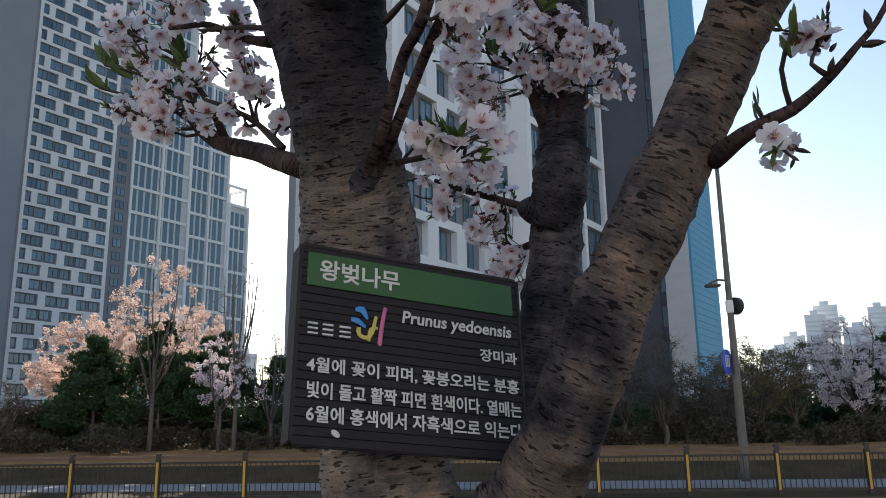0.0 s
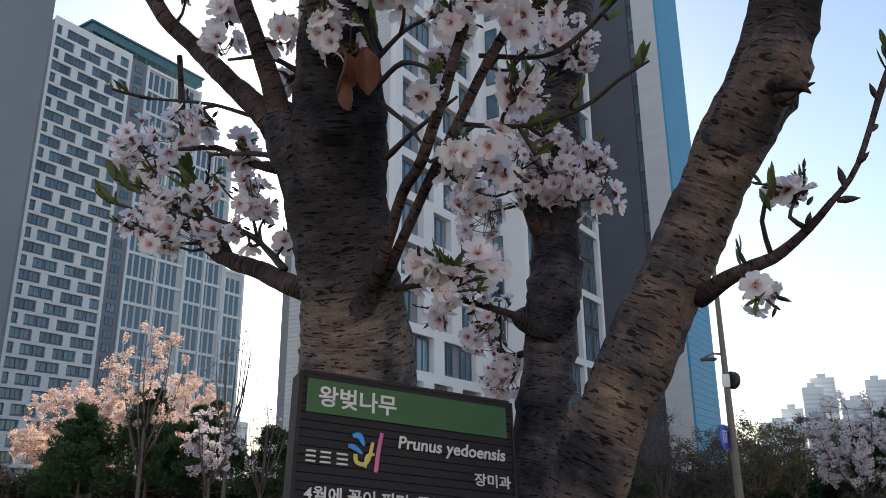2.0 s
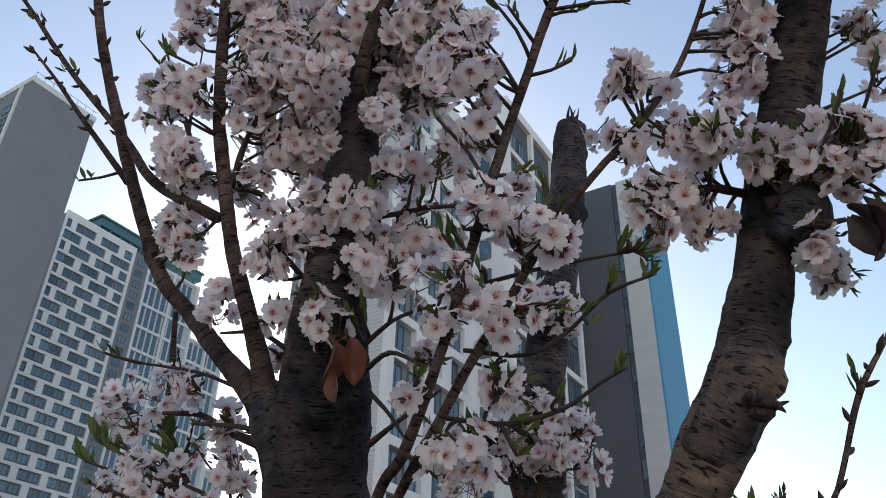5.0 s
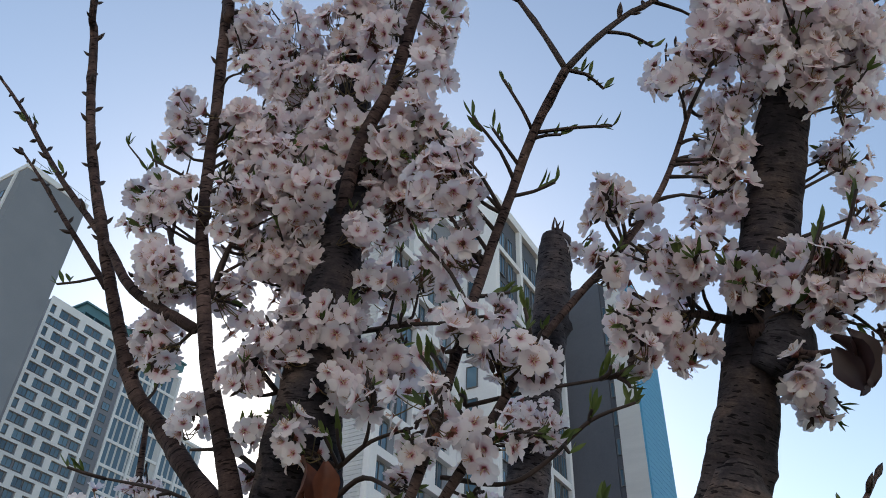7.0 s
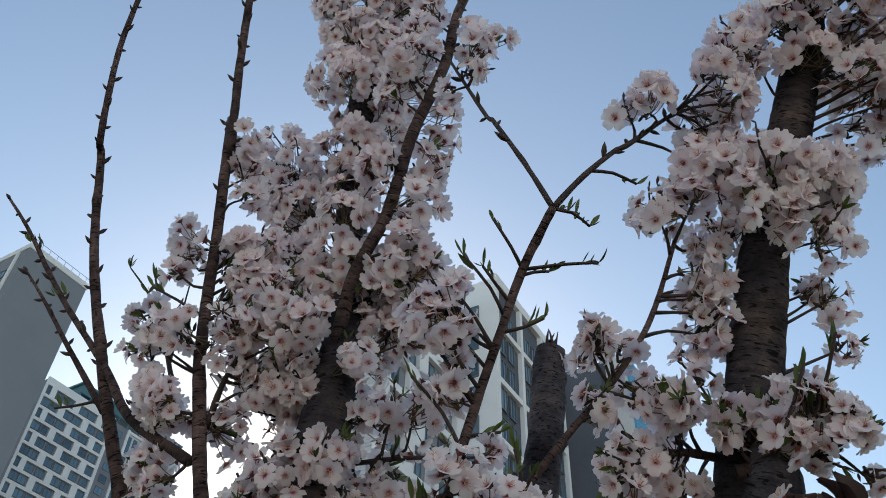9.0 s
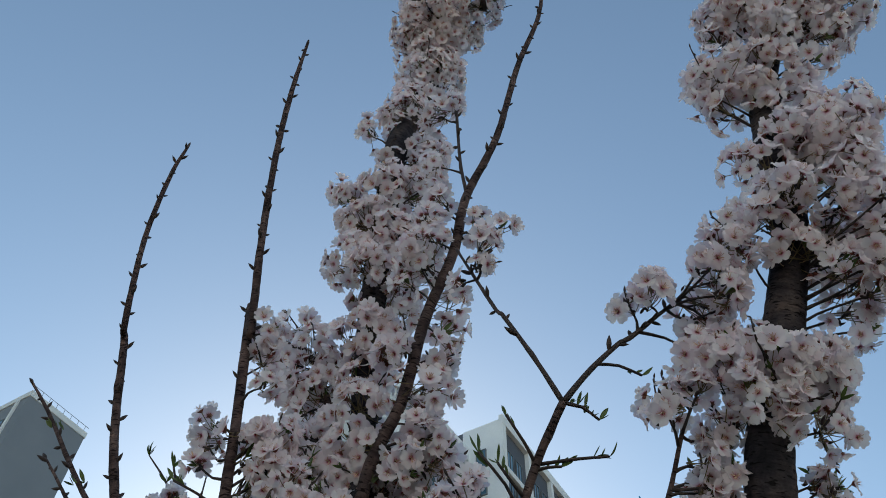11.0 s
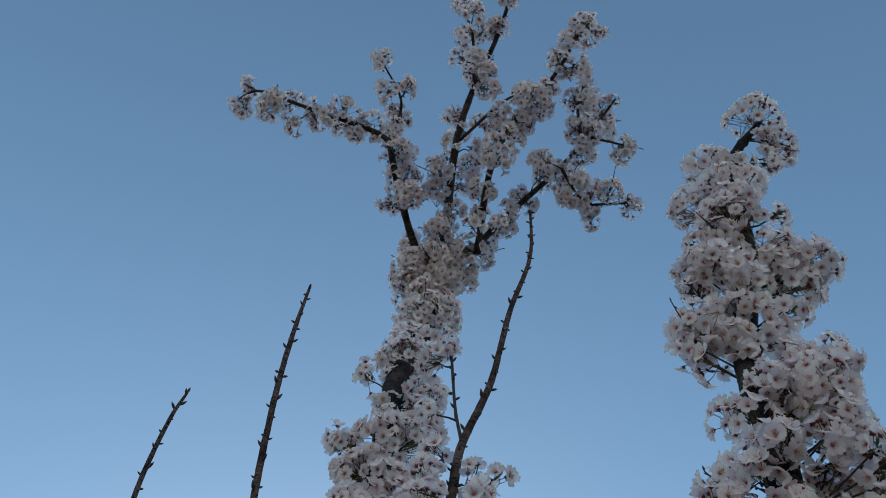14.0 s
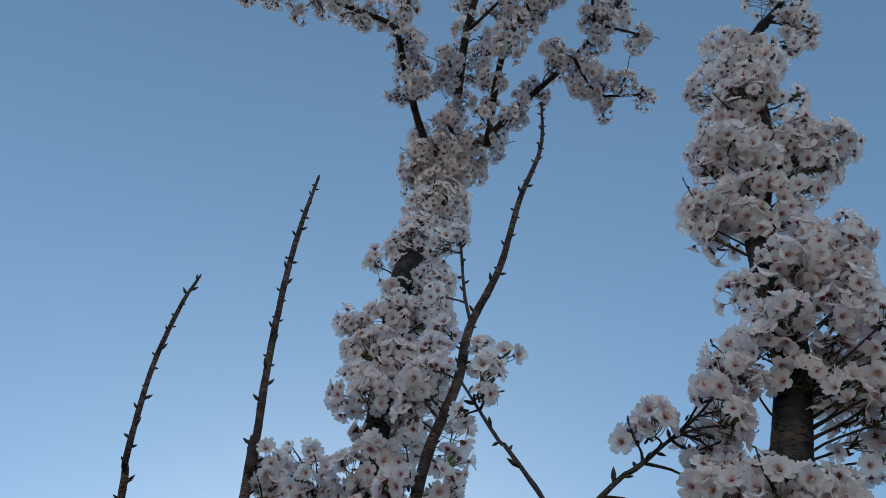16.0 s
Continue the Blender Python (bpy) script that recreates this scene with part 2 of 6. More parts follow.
# ---- mesh helpers ----
def mesh_object(name, verts, faces, mats, parent=None, slots=None, label="", smooth=False):
    me = bpy.data.meshes.new(name)
    me.from_pydata(verts, [], faces)
    for m in mats:
        me.materials.append(m)
    if slots is not None:
        me.polygons.foreach_set("material_index", np.asarray(slots, dtype=np.int32))
    if smooth:
        me.polygons.foreach_set("use_smooth", np.ones(len(me.polygons), dtype=bool))
    me.update()
    ob = new(name, me)
    ob.parent = parent
    if label:
        ob["label"] = label
    return ob


def part(name, bm, mat, parent=None, label="", smooth=False):
    me = bpy.data.meshes.new(name)
    bm.to_mesh(me)
    bm.free()
    me.materials.append(mat)
    if smooth:
        for p in me.polygons:
            p.use_smooth = True
    ob = new(name, me)
    ob.parent = parent
    if label:
        ob["label"] = label
    return ob


def box(bm, lo, hi, m=None, bevel=0.0):
    """A box between two corners, moved by m."""
    size = [b - a for a, b in zip(lo, hi)]
    mid = [(a + b) / 2 for a, b in zip(lo, hi)]
    mat = Matrix.Translation(mid) @ Matrix.Diagonal((*size, 1))
    made = bmesh.ops.create_cube(bm, size=1, matrix=(m or Matrix()) @ mat)
    if bevel:
        edges = {e for v in made["verts"] for e in v.link_edges}
        bmesh.ops.bevel(bm, geom=list(edges), offset=bevel, segments=2, affect="EDGES")


def empty(name, m=None, label="", category="", group="", kind=""):
    ob = new(name)
    ob.matrix_world = m or Matrix()
    return tagged(ob, label, category, group, kind)


def smooth_line(points, step):
    """Points along a Catmull-Rom line through (x, y, z, r) points."""
    p = np.array(points, dtype=float)
    p = np.vstack([2 * p[0] - p[1], p, 2 * p[-1] - p[-2]])
    p[:, 3] = np.maximum(p[:, 3], 0.0008)
    out = []
    for i in range(1, len(p) - 2):
        a, b, c, d = p[i - 1:i + 3]
        n = max(2, int(np.linalg.norm(c[:3] - b[:3]) / step))
        for k in range(n):
            u = k / n
            q = 0.5 * (2 * b + (c - a) * u + (2 * a - 5 * b + 4 * c - d) * u * u + (3 * b - a - 3 * c + d) * u ** 3)
            q[3] = b[3] + (c[3] - b[3]) * u
            out.append(q)
    out.append(p[-2])
    return np.array(out)


def tube(line, sides, rough=0.0, seed=0, knots=0):
    """Verts, faces and a bark coordinate of a tapered limb along line."""
    rng = np.random.default_rng(seed)
    pos, rad = line[:, :3], line[:, 3]
    n = len(pos)
    tang = np.gradient(pos, axis=0)
    tang /= np.linalg.norm(tang, axis=1)[:, None]
    side = np.cross(tang[0], (0.31, 0.9, 0.2))
    side /= np.linalg.norm(side)
    run = np.concatenate([[0], np.cumsum(np.linalg.norm(np.diff(pos, axis=0), axis=1))])
    ang = np.arange(sides) / sides * 2 * math.pi
    swell = np.zeros((n, sides))
    if rough:
        for _ in range(14):
            kz, ka, ph = rng.uniform(8, 90), rng.integers(0, 4), rng.uniform(0, 6.28, 2)
            swell += np.sin(run[:, None] * kz + ph[0]) * np.cos(ang[None] * ka + ph[1]) / 5
        swell += rng.normal(0, 0.25, (n, sides))
        for _ in range(knots):
            z0, a0, h = rng.uniform(0, run[-1]), rng.uniform(0, 6.28), rng.uniform(1.5, 4)
            da = (ang[None] - a0 + math.pi) % (2 * math.pi) - math.pi
            swell += h * np.exp(-((run[:, None] - z0) / 0.012) ** 2 - (da / 0.35) ** 2)
    verts, around = [], []
    for i in range(n):
        side = side - tang[i] * side.dot(tang[i])
        side /= np.linalg.norm(side)
        up = np.cross(tang[i], side)
        r = rad[i] * (1 + rough * swell[i])
        verts.append(pos[i] + r[:, None] * (np.cos(ang)[:, None] * side + np.sin(ang)[:, None] * up))
        around.append(np.stack([rad[i] * np.cos(ang), rad[i] * np.sin(ang), np.full(sides, run[i])], 1))
    verts = np.vstack(verts + [pos[-1] + tang[-1] * rad[-1] * 0.6])
    around = np.vstack(around + [[(0, 0, run[-1])]])
    faces = []
    for i in range(n - 1):
        for k in range(sides):
            a, b = i * sides + k, i * sides + (k + 1) % sides
            faces.append((a, b, b + sides, a + sides))
    last = len(verts) - 1
    for k in range(sides):
        faces.append(((n - 1) * sides + k, (n - 1) * sides + (k + 1) % sides, last))
    faces.append(tuple(range(sides - 1, -1, -1)))
    return verts, faces, around


def limb(name, points, parent, sides=10, step=0.02, rough=0.0, seed=0, knots=0, mat=None, label=""):
    v, f, a = tube(smooth_line(points, step), sides, rough, seed, knots)
    ob = mesh_object(name, v.tolist(), f, [mat or BARK], parent, None, label, True)
    at = ob.data.attributes.new("around", "FLOAT_VECTOR", "POINT")
    at.data.foreach_set("vector", a.astype(np.float32).ravel())
    return ob


# ---- ground ----
def ground_height(x, y):
    """Level to the fence and the road, then a low bank."""
    k = min(max((y - 23.5) / 4.0, 0), 1)
    return (k * k * (3 - 2 * k)) * 0.85


def build_ground():
    xs = [-3000, -400, -120] + [-60 + 3 * i for i in range(41)] + [120, 400, 3000]
    ys = [-3000, -300, -60, -20, 0, 10, 18, 20.5, 23.5, 24.5, 25.5, 26.5, 27.5, 30, 36, 45, 60, 100, 300, 3000]
    verts = [(x, y, ground_height(x, y)) for y in ys for x in xs]
    w = len(xs)
    faces = [(j * w + i, j * w + i + 1, (j + 1) * w + i + 1, (j + 1) * w + i) for j in range(len(ys) - 1) for i in range(w - 1)]
    slots = [1 if 25.4 < ys[j] < 31 else 2 if 17 < ys[j] < 290 else 0 for j in range(len(ys) - 1) for i in range(w - 1)]
    ob = mesh_object("ground", verts, faces, [GROUND, STRAW, TURF], None, slots, "", True)
    tagged(ob, "brown soil and dry straw-coloured grass bank", "ground", kind="structure")
    bm = bmesh.new()
    box(bm, (-200, 20.6, -0.1), (200, 23.2, 0.02))
    tagged(part("road", bm, ROAD), "pale grey paved path behind the fence", "path", kind="structure")


build_ground()

# ---- towers; all of them are turned the same way ----
U, V, N = Vector((0.447, 0.894, 0)), Vector((-0.894, 0.447, 0)), Vector((0.894, -0.447, 0))


def turned(x, y):
    """A frame whose x runs along the long fronts, whose y runs out of them, at (x, y)."""
    m = Matrix.Identity(4)
    m.col[0][:3], m.col[1][:3], m.col[2][:3] = U, -N, (0, 0, 1)
    m.translation = (x, y, 0)
    return m


def window_mesh(w, h, panes, lift=0.0):
    """A window: frame with mullions; its panes come apart from it."""
    bm = bmesh.new()
    f = 0.07
    for lo, hi in (((0, -0.1, 0), (w, 0.06, f)), ((0, -0.1, h - f), (w, 0.06, h)), ((0, -0.1, f), (f, 0.06, h - f)), ((w - f, -0.1, f), (w, 0.06, h - f))):
        box(bm, lo, hi)
    for i in range(1, panes):
        box(bm, (w * i / panes - 0.035, -0.09, f), (w * i / panes + 0.035, 0.05, h - f))
    me = bpy.data.meshes.new("window")
    bm.to_mesh(me)
    bm.free()
    me.materials.append(FRAME)
    bm = bmesh.new()
    box(bm, (f, -0.03, f), (w - f, 0.01, h - f))
    pane = bpy.data.meshes.new("pane")
    bm.to_mesh(pane)
    bm.free()
    pane.materials.append(GLASS)
    return me, pane


def put_window(meshes, parent, x, y, z, turn=0.0):
    w = new("window", meshes[0])
    w.parent = parent
    w.matrix_basis = pose(x, y, z, 0, 0, turn)
    p = new("pane", meshes[1])
    p.parent = w
    return w


def left_tower():
    """The tall apartment house with the staggered white lattice front."""
    t = empty("apartment_tower", turned(-99.4, 140.0), "tall pale apartment tower with staggered white lattice and blue windows", "apartment building")
    top, floor_h = 102.0, 2.9
    bm = bmesh.new()
    box(bm, (0, 0.35, 0), (23.8, 16, top))
    part("wall", bm, LATTICE_GREY, t, "grey rendered wall behind the lattice")
    for lo, hi in (((23.8, 0.5, 0), (40.1, 16, top - 0.5)), ((40.1, 0.9, 0), (52.3, 16, 88)), ((52.3, 0.6, 0), (59.0, 14, 58))):
        bm = bmesh.new()
        box(bm, lo, hi)
        part("wall", bm, PALE_WALL, t, "pale rear section of the front")
    bm = bmesh.new()
    wide, mid, narrow = window_mesh(2.2, 1.75, 2), window_mesh(2.0, 1.75, 2), window_mesh(1.1, 1.75, 1)
    count = 0
    n = int(top / floor_h)
    for k in range(n):
        z = top - 0.6 - (k + 1) * floor_h
        box(bm, (0, -0.05, z + 2.25), (19.4, 0.4, z + 2.9))
        if k % 2:
            open_bays = [(0.5, 5.0), (6.6, 11.6), (13.2, 18.6)]
        else:
            open_bays = [(0.5, 1.7), (3.0, 8.2), (9.8, 14.8), (16.4, 18.6)]
        edge = 0.0
        for a, b in open_bays + [(19.4, 19.4)]:
            if a > edge:
                box(bm, (edge, -0.05, z), (a, 0.4, z + 2.25))
            edge = b
        for a, b in open_bays:
            put_window(narrow if b - a < 1.5 else wide, t, a + 0.1, 0.3, z + 0.35)
            if b - a > 4:
                put_window(mid, t, b - 2.4, 0.3, z + 0.35)
        put_window(mid, t, 20.6, 0.3, z + 0.35)
    box(bm, (0, -0.05, top - 0.6), (19.4, 0.4, top + 0.6))
    part("lattice", bm, WHITE_WALL, t, "white staggered lattice")
    bm = bmesh.new()
    for a, b, h, out in ((23.8, 40.1, top, 0.5), (40.1, 52.3, 88, 0.9), (52.3, 59, 58, 0.6)):
        for x in np.linspace(a, b - 0.5, 3 if b - a > 8 else 2):
            box(bm, (x, out - 0.55, 0), (x + 0.6, out + 0.1, h))
        z = h
        while z > 0:
            box(bm, (a + 0.6, out - 0.3, z - 0.7), (b - 0.5, out + 0.1, z))
            z -= floor_h * 2
    part("white_band", bm, WHITE_WALL, t, "white piers and bands")
    bm = bmesh.new()
    for a, b, h, out in ((24.6, 39.5, top, 0.5), (41.0, 51.6, 88, 0.9), (53.2, 58.4, 57, 0.6)):
        x = a
        while x < b - 1:
            box(bm, (x, out - 0.08, 0), (x + 1.15, out + 0.05, h - 1.2))
            x += 1.75
    part("glazing", bm, GLASS, t, "tall blue-grey glazing strips")
    bm = bmesh.new()
    box(bm, (10, 2.6, top + 3.2), (42, 14, top + 5.6))
    box(bm, (10, 6.0, top), (17, 13.5, top + 3.2))
    box(bm, (9.4, 2.2, top + 5.3), (42.4, 14.2, top + 5.75))
    for x in range(10, 42, 3):
        box(bm, (x, 2.8, top), (x + 0.3, 3.1, top + 3.2))
    part("roof", bm, BLUE_ROOF, t, "blue-green roof canopy")
    bm = bmesh.new()
    for x in (52.6, 58.4):
        for y in (1, 7):
            box(bm, (x, y, 58), (x + 0.5, y + 0.5, 63))
    for y in (1, 7):
        box(bm, (52.6, y, 62.5), (58.9, y + 0.5, 63.1))
    box(bm, (52.6, 1, 62.5), (53.1, 7.5, 63.1))
    box(bm, (58.4, 1, 62.5), (58.9, 7.5, 63.1))
    part("roof_frame", bm, WHITE_WALL, t, "open white frame on the roof")


def grey_tower():
    t = empty("apartment_tower", turned(-83.3, 96.8), "tall apartment tower with a blank grey end wall", "apartment building")
    bm = bmesh.new()
    box(bm, (0, 0, 0), (12.9, 26, 100))
    part("wall", bm, GREY_WALL, t)
    bm = bmesh.new()
    box(bm, (-0.15, -0.15, 99.6), (13.05, 0.25, 100.8))
    box(bm, (-0.15, 0.25, 99.6), (0.25, 26, 100.8))
    box(bm, (-0.3, 2.4, 0), (0.0, 3.2, 99.5))
    part("parapet", bm, WHITE_WALL, t)
    bm = bmesh.new()
    for i in range(8):
        box(bm, (0.2 + i * 1.7, -0.05, 100.8), (0.26 + i * 1.7, 0.01, 101.9))
    box(bm, (0.1, -0.05, 101.85), (12.9, 0.01, 101.92))
    part("roof_rail", bm, FRAME, t)
    w = window_mesh(2.4, 1.8, 2)
    for k in range(18):
        put_window(w, t, -0.06, 6.4, 97 - 2.9 * (k + 1), -90)


def near_tower():
    """The nearer block: front with windows, a stepped-out wing, dark, white and blue end slabs."""
    t = empty("apartment_block", turned(-8.1, 45.9), "white and grey apartment block with dark and bright blue end slabs", "apartment building")
    top, fh = 48.0, 2.85
    bm = bmesh.new()
    box(bm, (0, 0.35, 0), (11.5, 9.0, top))
    part("wall", bm, GREY_WALL, t)
    bm = bmesh.new()
    for i in range(int(top / 0.285)):
        box(bm, (-0.06, 0.35, 0.285 * i), (0.0, 8.3, 0.285 * i + 0.262))
    part("cladding", bm, PALE_WALL, t, "pale horizontal board cladding")
    big, tall = window_mesh(1.35, 2.0, 2), window_mesh(1.1, 2.1, 2)
    bm = bmesh.new()
    for k in range(int(top / fh)):
        z = k * fh
        box(bm, (0, -0.12, z), (10.8, 0.36, z + 0.62))
        edge = 0.0
        for a, b in [(0.75, 4.4), (5.6, 9.6)] if k % 2 else [(0.75, 3.2), (4.4, 6.6), (7.8, 10.2)]:
            box(bm, (edge, -0.12, z + 0.62), (a, 0.36, z + fh))
            put_window(big, t, a + 0.1, 0.28, z + 0.72)
            if b - a > 3.5:
                put_window(big, t, b - 1.5, 0.28, z + 0.72)
            edge = b
        box(bm, (edge, -0.12, z + 0.62), (10.8, 0.36, z + fh))
    box(bm, (0, -0.12, top - 0.4), (10.8, 0.36, top + 0.9))
    part("lattice", bm, WHITE_WALL, t, "white lattice front")

    wing_top = 51.0
    inv = turned(-8.1, 45.9).inverted()
    wx, wy = (inv @ Vector((-0.15, 54.0, 0)))[:2]
    bm = bmesh.new()
    box(bm, (wx, wy + 0.3, 0), (wx + 14.3, wy + 8, wing_top))
    part("wing_wall", bm, DARK_WALL, t, "dark grey wing wall")
    bm = bmesh.new()
    box(bm, (wx - 0.1, wy - 0.05, 0), (wx, wy + 4, wing_top))
    part("side_wall", bm, WHITE_WALL, t, "white side wall of the wing")
    for x in (0.0, 4.75, 9.3, 13.7):
        bm = bmesh.new()
        box(bm, (wx + x, wy - 0.1, 0), (wx + x + 0.5, wy + 0.3, wing_top - 0.5))
        part("pier", bm, WHITE_WALL, t, "white pier")
    for k in range(0, 18, 2):
        bm = bmesh.new()
        box(bm, (wx + 0.5, wy - 0.06, k * fh), (wx + 13.7, wy + 0.3, k * fh + 0.55))
        part("band", bm, WHITE_WALL, t, "white band")
    bm = bmesh.new()
    box(bm, (wx - 0.1, wy - 0.12, wing_top - 0.5), (wx + 14.3, wy + 0.3, wing_top + 0.5))
    part("parapet", bm, WHITE_WALL, t)
    for k in range(17):
        for x in (1.0, 2.6, 6.0, 7.6, 10.6, 12.2):
            put_window(tall, t, wx + x, wy + 0.22, k * fh + 0.65)
    side = window_mesh(1.0, 1.9, 1)
    for k in range(17):
        put_window(side, t, wx - 0.16, wy + 2.6, k * fh + 0.65, -90)

    cx, cy = (inv @ Vector((12.7, 66.0, 0)))[:2]
    bm = bmesh.new()
    box(bm, (cx, cy + 2.75, 0), (cx + 7.6, cy + 9.5, wing_top))
    part("dark_slab", bm, DARK_WALL, t, "dark grey end slab")
    bm = bmesh.new()
    box(bm, (cx + 0.25, cy + 2.2, 0), (cx + 7.6, cy + 2.75, wing_top))
    part("slot_wall", bm, DARK_WALL, t, "recessed dark strip with slot windows")
    slot = window_mesh(0.4, 1.6, 1)
    for k in range(17):
        put_window(slot, t, cx + 0.2, cy + 2.68, k * fh + 0.8, -90)
    bm = bmesh.new()
    box(bm, (cx - 0.06, cy + 0.1, 0), (cx + 7.6, cy + 2.2, wing_top))
    part("white_slab", bm, PALE_WALL, t, "pale end slab")
    blue = Matrix.Translation((cx, cy, 0))
    bm = bmesh.new()
    box(bm, (0, 0.02, 0), (7.6, 0.1, wing_top - 0.1))
    slab = part("blue_slab", bm, BLUE_WALL, t, "bright blue panelled end slab")
    slab.matrix_basis = blue
    bm = bmesh.new()
    box(bm, (0, -0.08, 0), (7.6, 0.018, 0.545))
    strip = bpy.data.meshes.new("blue_panel")
    bm.to_mesh(strip)
    bm.free()
    strip.materials.append(BLUE_WALL)
    for i in range(90):
        p = new("blue_panel", strip)
        p.parent, p.matrix_basis = slab, pose(0, 0, i * 0.57)


def bounce_blocks():
    """Plain unseen house fronts, added behind the camera to bounce sunlight onto the tree."""
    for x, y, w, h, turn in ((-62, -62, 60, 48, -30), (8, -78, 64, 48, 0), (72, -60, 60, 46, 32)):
        t = empty("bounce_block", pose(x, y, 0, 0, 0, turn), "unseen plain pale front, added to bounce sunlight forward", "apartment building", "blocks across the open ground")
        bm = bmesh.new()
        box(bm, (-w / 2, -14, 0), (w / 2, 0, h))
        part("wall", bm, BOUNCE_WALL, t)


bounce_blocks()
left_tower()
grey_tower()
near_tower()


def far_city():
    rng = random.Random(4)
    for x, y, w, h in ((150, 520, 22, 46), (164, 540, 13, 56), (180, 545, 13, 70), (192, 560, 15, 78), (208, 550, 18, 62), (226, 560, 14, 76), (243, 560, 18, 70), (262, 560, 18, 86), (285, 570, 26, 90), (308, 575, 24, 92), (136, 540, 22, 34), (-150, 395, 9, 40)):
        t = empty("far_building", pose(x, y, 0, 0, 0, rng.uniform(-20, 20)), "hazy pale high-rise far in the distance", "building", "distant high-rises")
        bm = bmesh.new()
        box(bm, (-w / 2, 0, 0), (w / 2, w * 0.7, h))
        box(bm, (-w / 5, 2, h), (w / 6, w * 0.4, h + 3))
        part("wall", bm, HAZY_CITY, t)
        bm = bmesh.new()
        for k in range(int(h / 3) - 1):
            box(bm, (-w / 2 + 1, -0.15, k * 3 + 1.6), (w / 2 - 1, 0, k * 3 + 2.8))
        part("window_band", bm, HAZY_BAND, t)


far_city()


# ---- fence ----
def fence():
    a, b = Vector((-16.05, 16.7, 0)), Vector((13.85, 19.42, 0))
    along = (b - a).normalized()
    turn = math.atan2(along.y, along.x)
    n = int((b - a).length / 2)
    gap = 1.93
    f = empty("fence", Matrix.Translation(a) @ Matrix.Rotation(turn, 4, "Z"), "dark metal railing with brown top rail and yellow reflectors on posts", "fence")
    bm = bmesh.new()
    box(bm, (-0.055, -0.04, 0), (0.055, 0.04, 1.05), bevel=0.006)
    post = bpy.data.meshes.new("post")
    bm.to_mesh(post)
    post.materials.append(FENCE)
    bm.clear()
    box(bm, (-0.030, -0.052, 0.1), (0.022, -0.038, 0.86), bevel=0.004)
    strip = bpy.data.meshes.new("reflector")
    bm.to_mesh(strip)
    strip.materials.append(YELLOW)
    bm.clear()
    box(bm, (-0.009, -0.008, 0.12), (0.009, 0.008, 0.82))
    bar = bpy.data.meshes.new("baluster")
    bm.to_mesh(bar)
    bar.materials.append(FENCE)
    bm.clear()
    box(bm, (0.04, -0.018, 0.81), (1.89, 0.018, 0.86))
    mid = bpy.data.meshes.new("mid_rail")
    bm.to_mesh(mid)
    mid.materials.append(FENCE)
    bm.clear()
    box(bm, (0.04, -0.018, 0.08), (1.89, 0.018, 0.13))
    low = bpy.data.meshes.new("bottom_rail")
    bm.to_mesh(low)
    low.materials.append(FENCE)
    bm.clear()
    box(bm, (0.04, -0.028, 0.93), (1.89, 0.028, 1.00), bevel=0.01)
    rail = bpy.data.meshes.new("top_rail")
    bm.to_mesh(rail)
    bm.free()
    rail.materials.append(FENCE_RAIL)
    for i in range(n + 1):
        p = new("post", post)
        p.parent, p.location = f, (gap * i, 0, 0)
        s = new("reflector", strip)
        s.parent = p
        for k in range(1, 16) if i < n else ():
            o = new("baluster", bar)
            o.parent, o.location = f, (gap * i + k * 0.1206, 0, 0)
        for me in (mid, low, rail) if i < n else ():
            o = new(me.name, me)
            o.parent, o.location = f, (gap * i, 0, 0)


fence()


# ---- planting on the bank ----
def leaf_cloud(name, centres, radii, count, size, mat, parent, seed, stretch=(1, 1, 1), shape="card"):
    """Many small leaves or needles round the given centres, joined."""
    rng = np.random.default_rng(seed)
    centres, radii = np.array(centres), np.array(radii)
    pick = rng.choice(len(centres), count, p=radii ** 2 / (radii ** 2).sum())
    d = rng.normal(size=(count, 3))
    d /= np.linalg.norm(d, axis=1)[:, None]
    at = centres[pick] + d * (radii[pick] * rng.uniform(0.25, 1.0, count) ** 0.5)[:, None] * np.array(stretch)
    a = rng.normal(size=(count, 3))
    if shape == "needle":
        a = d + 0.5 * a + np.array((0, 0, 0.5))
    a /= np.linalg.norm(a, axis=1)[:, None]
    b = np.cross(a, rng.normal(size=(count, 3)))
    b /= np.linalg.norm(b, axis=1)[:, None]
    s = size * rng.uniform(0.6, 1.3, count)[:, None]
    w = s * (0.16 if shape == "needle" else 0.55)
    v = np.stack([at - a * s * 0.5, at + b * w, at + a * s * 0.5 + np.cross(a, b) * s * 0.15, at - b * w], 1).reshape(-1, 3)
    ob = mesh_object(name, v.tolist(), np.arange(count * 4).reshape(-1, 4).tolist(), [mat], parent)
    rim = ob.data.attributes.new("rim", "FLOAT", "POINT")
    rim.data.foreach_set("value", np.repeat(rng.uniform(0.1, 0.9, count), 4).astype(np.float32))
    return tagged(ob, kind="stuff")


def joined_limbs(name, lines, parent, mat, sides=5, step=0.4):
    vs, fs, off = [], [], 0
    for ln in lines:
        v, f, _ = tube(smooth_line(ln, step), sides)
        vs.append(v)
        fs += [tuple(i + off for i in q) for q in f]
        off += len(v)
    return mesh_object(name, np.vstack(vs).tolist(), fs, [mat], parent, None, "", True)


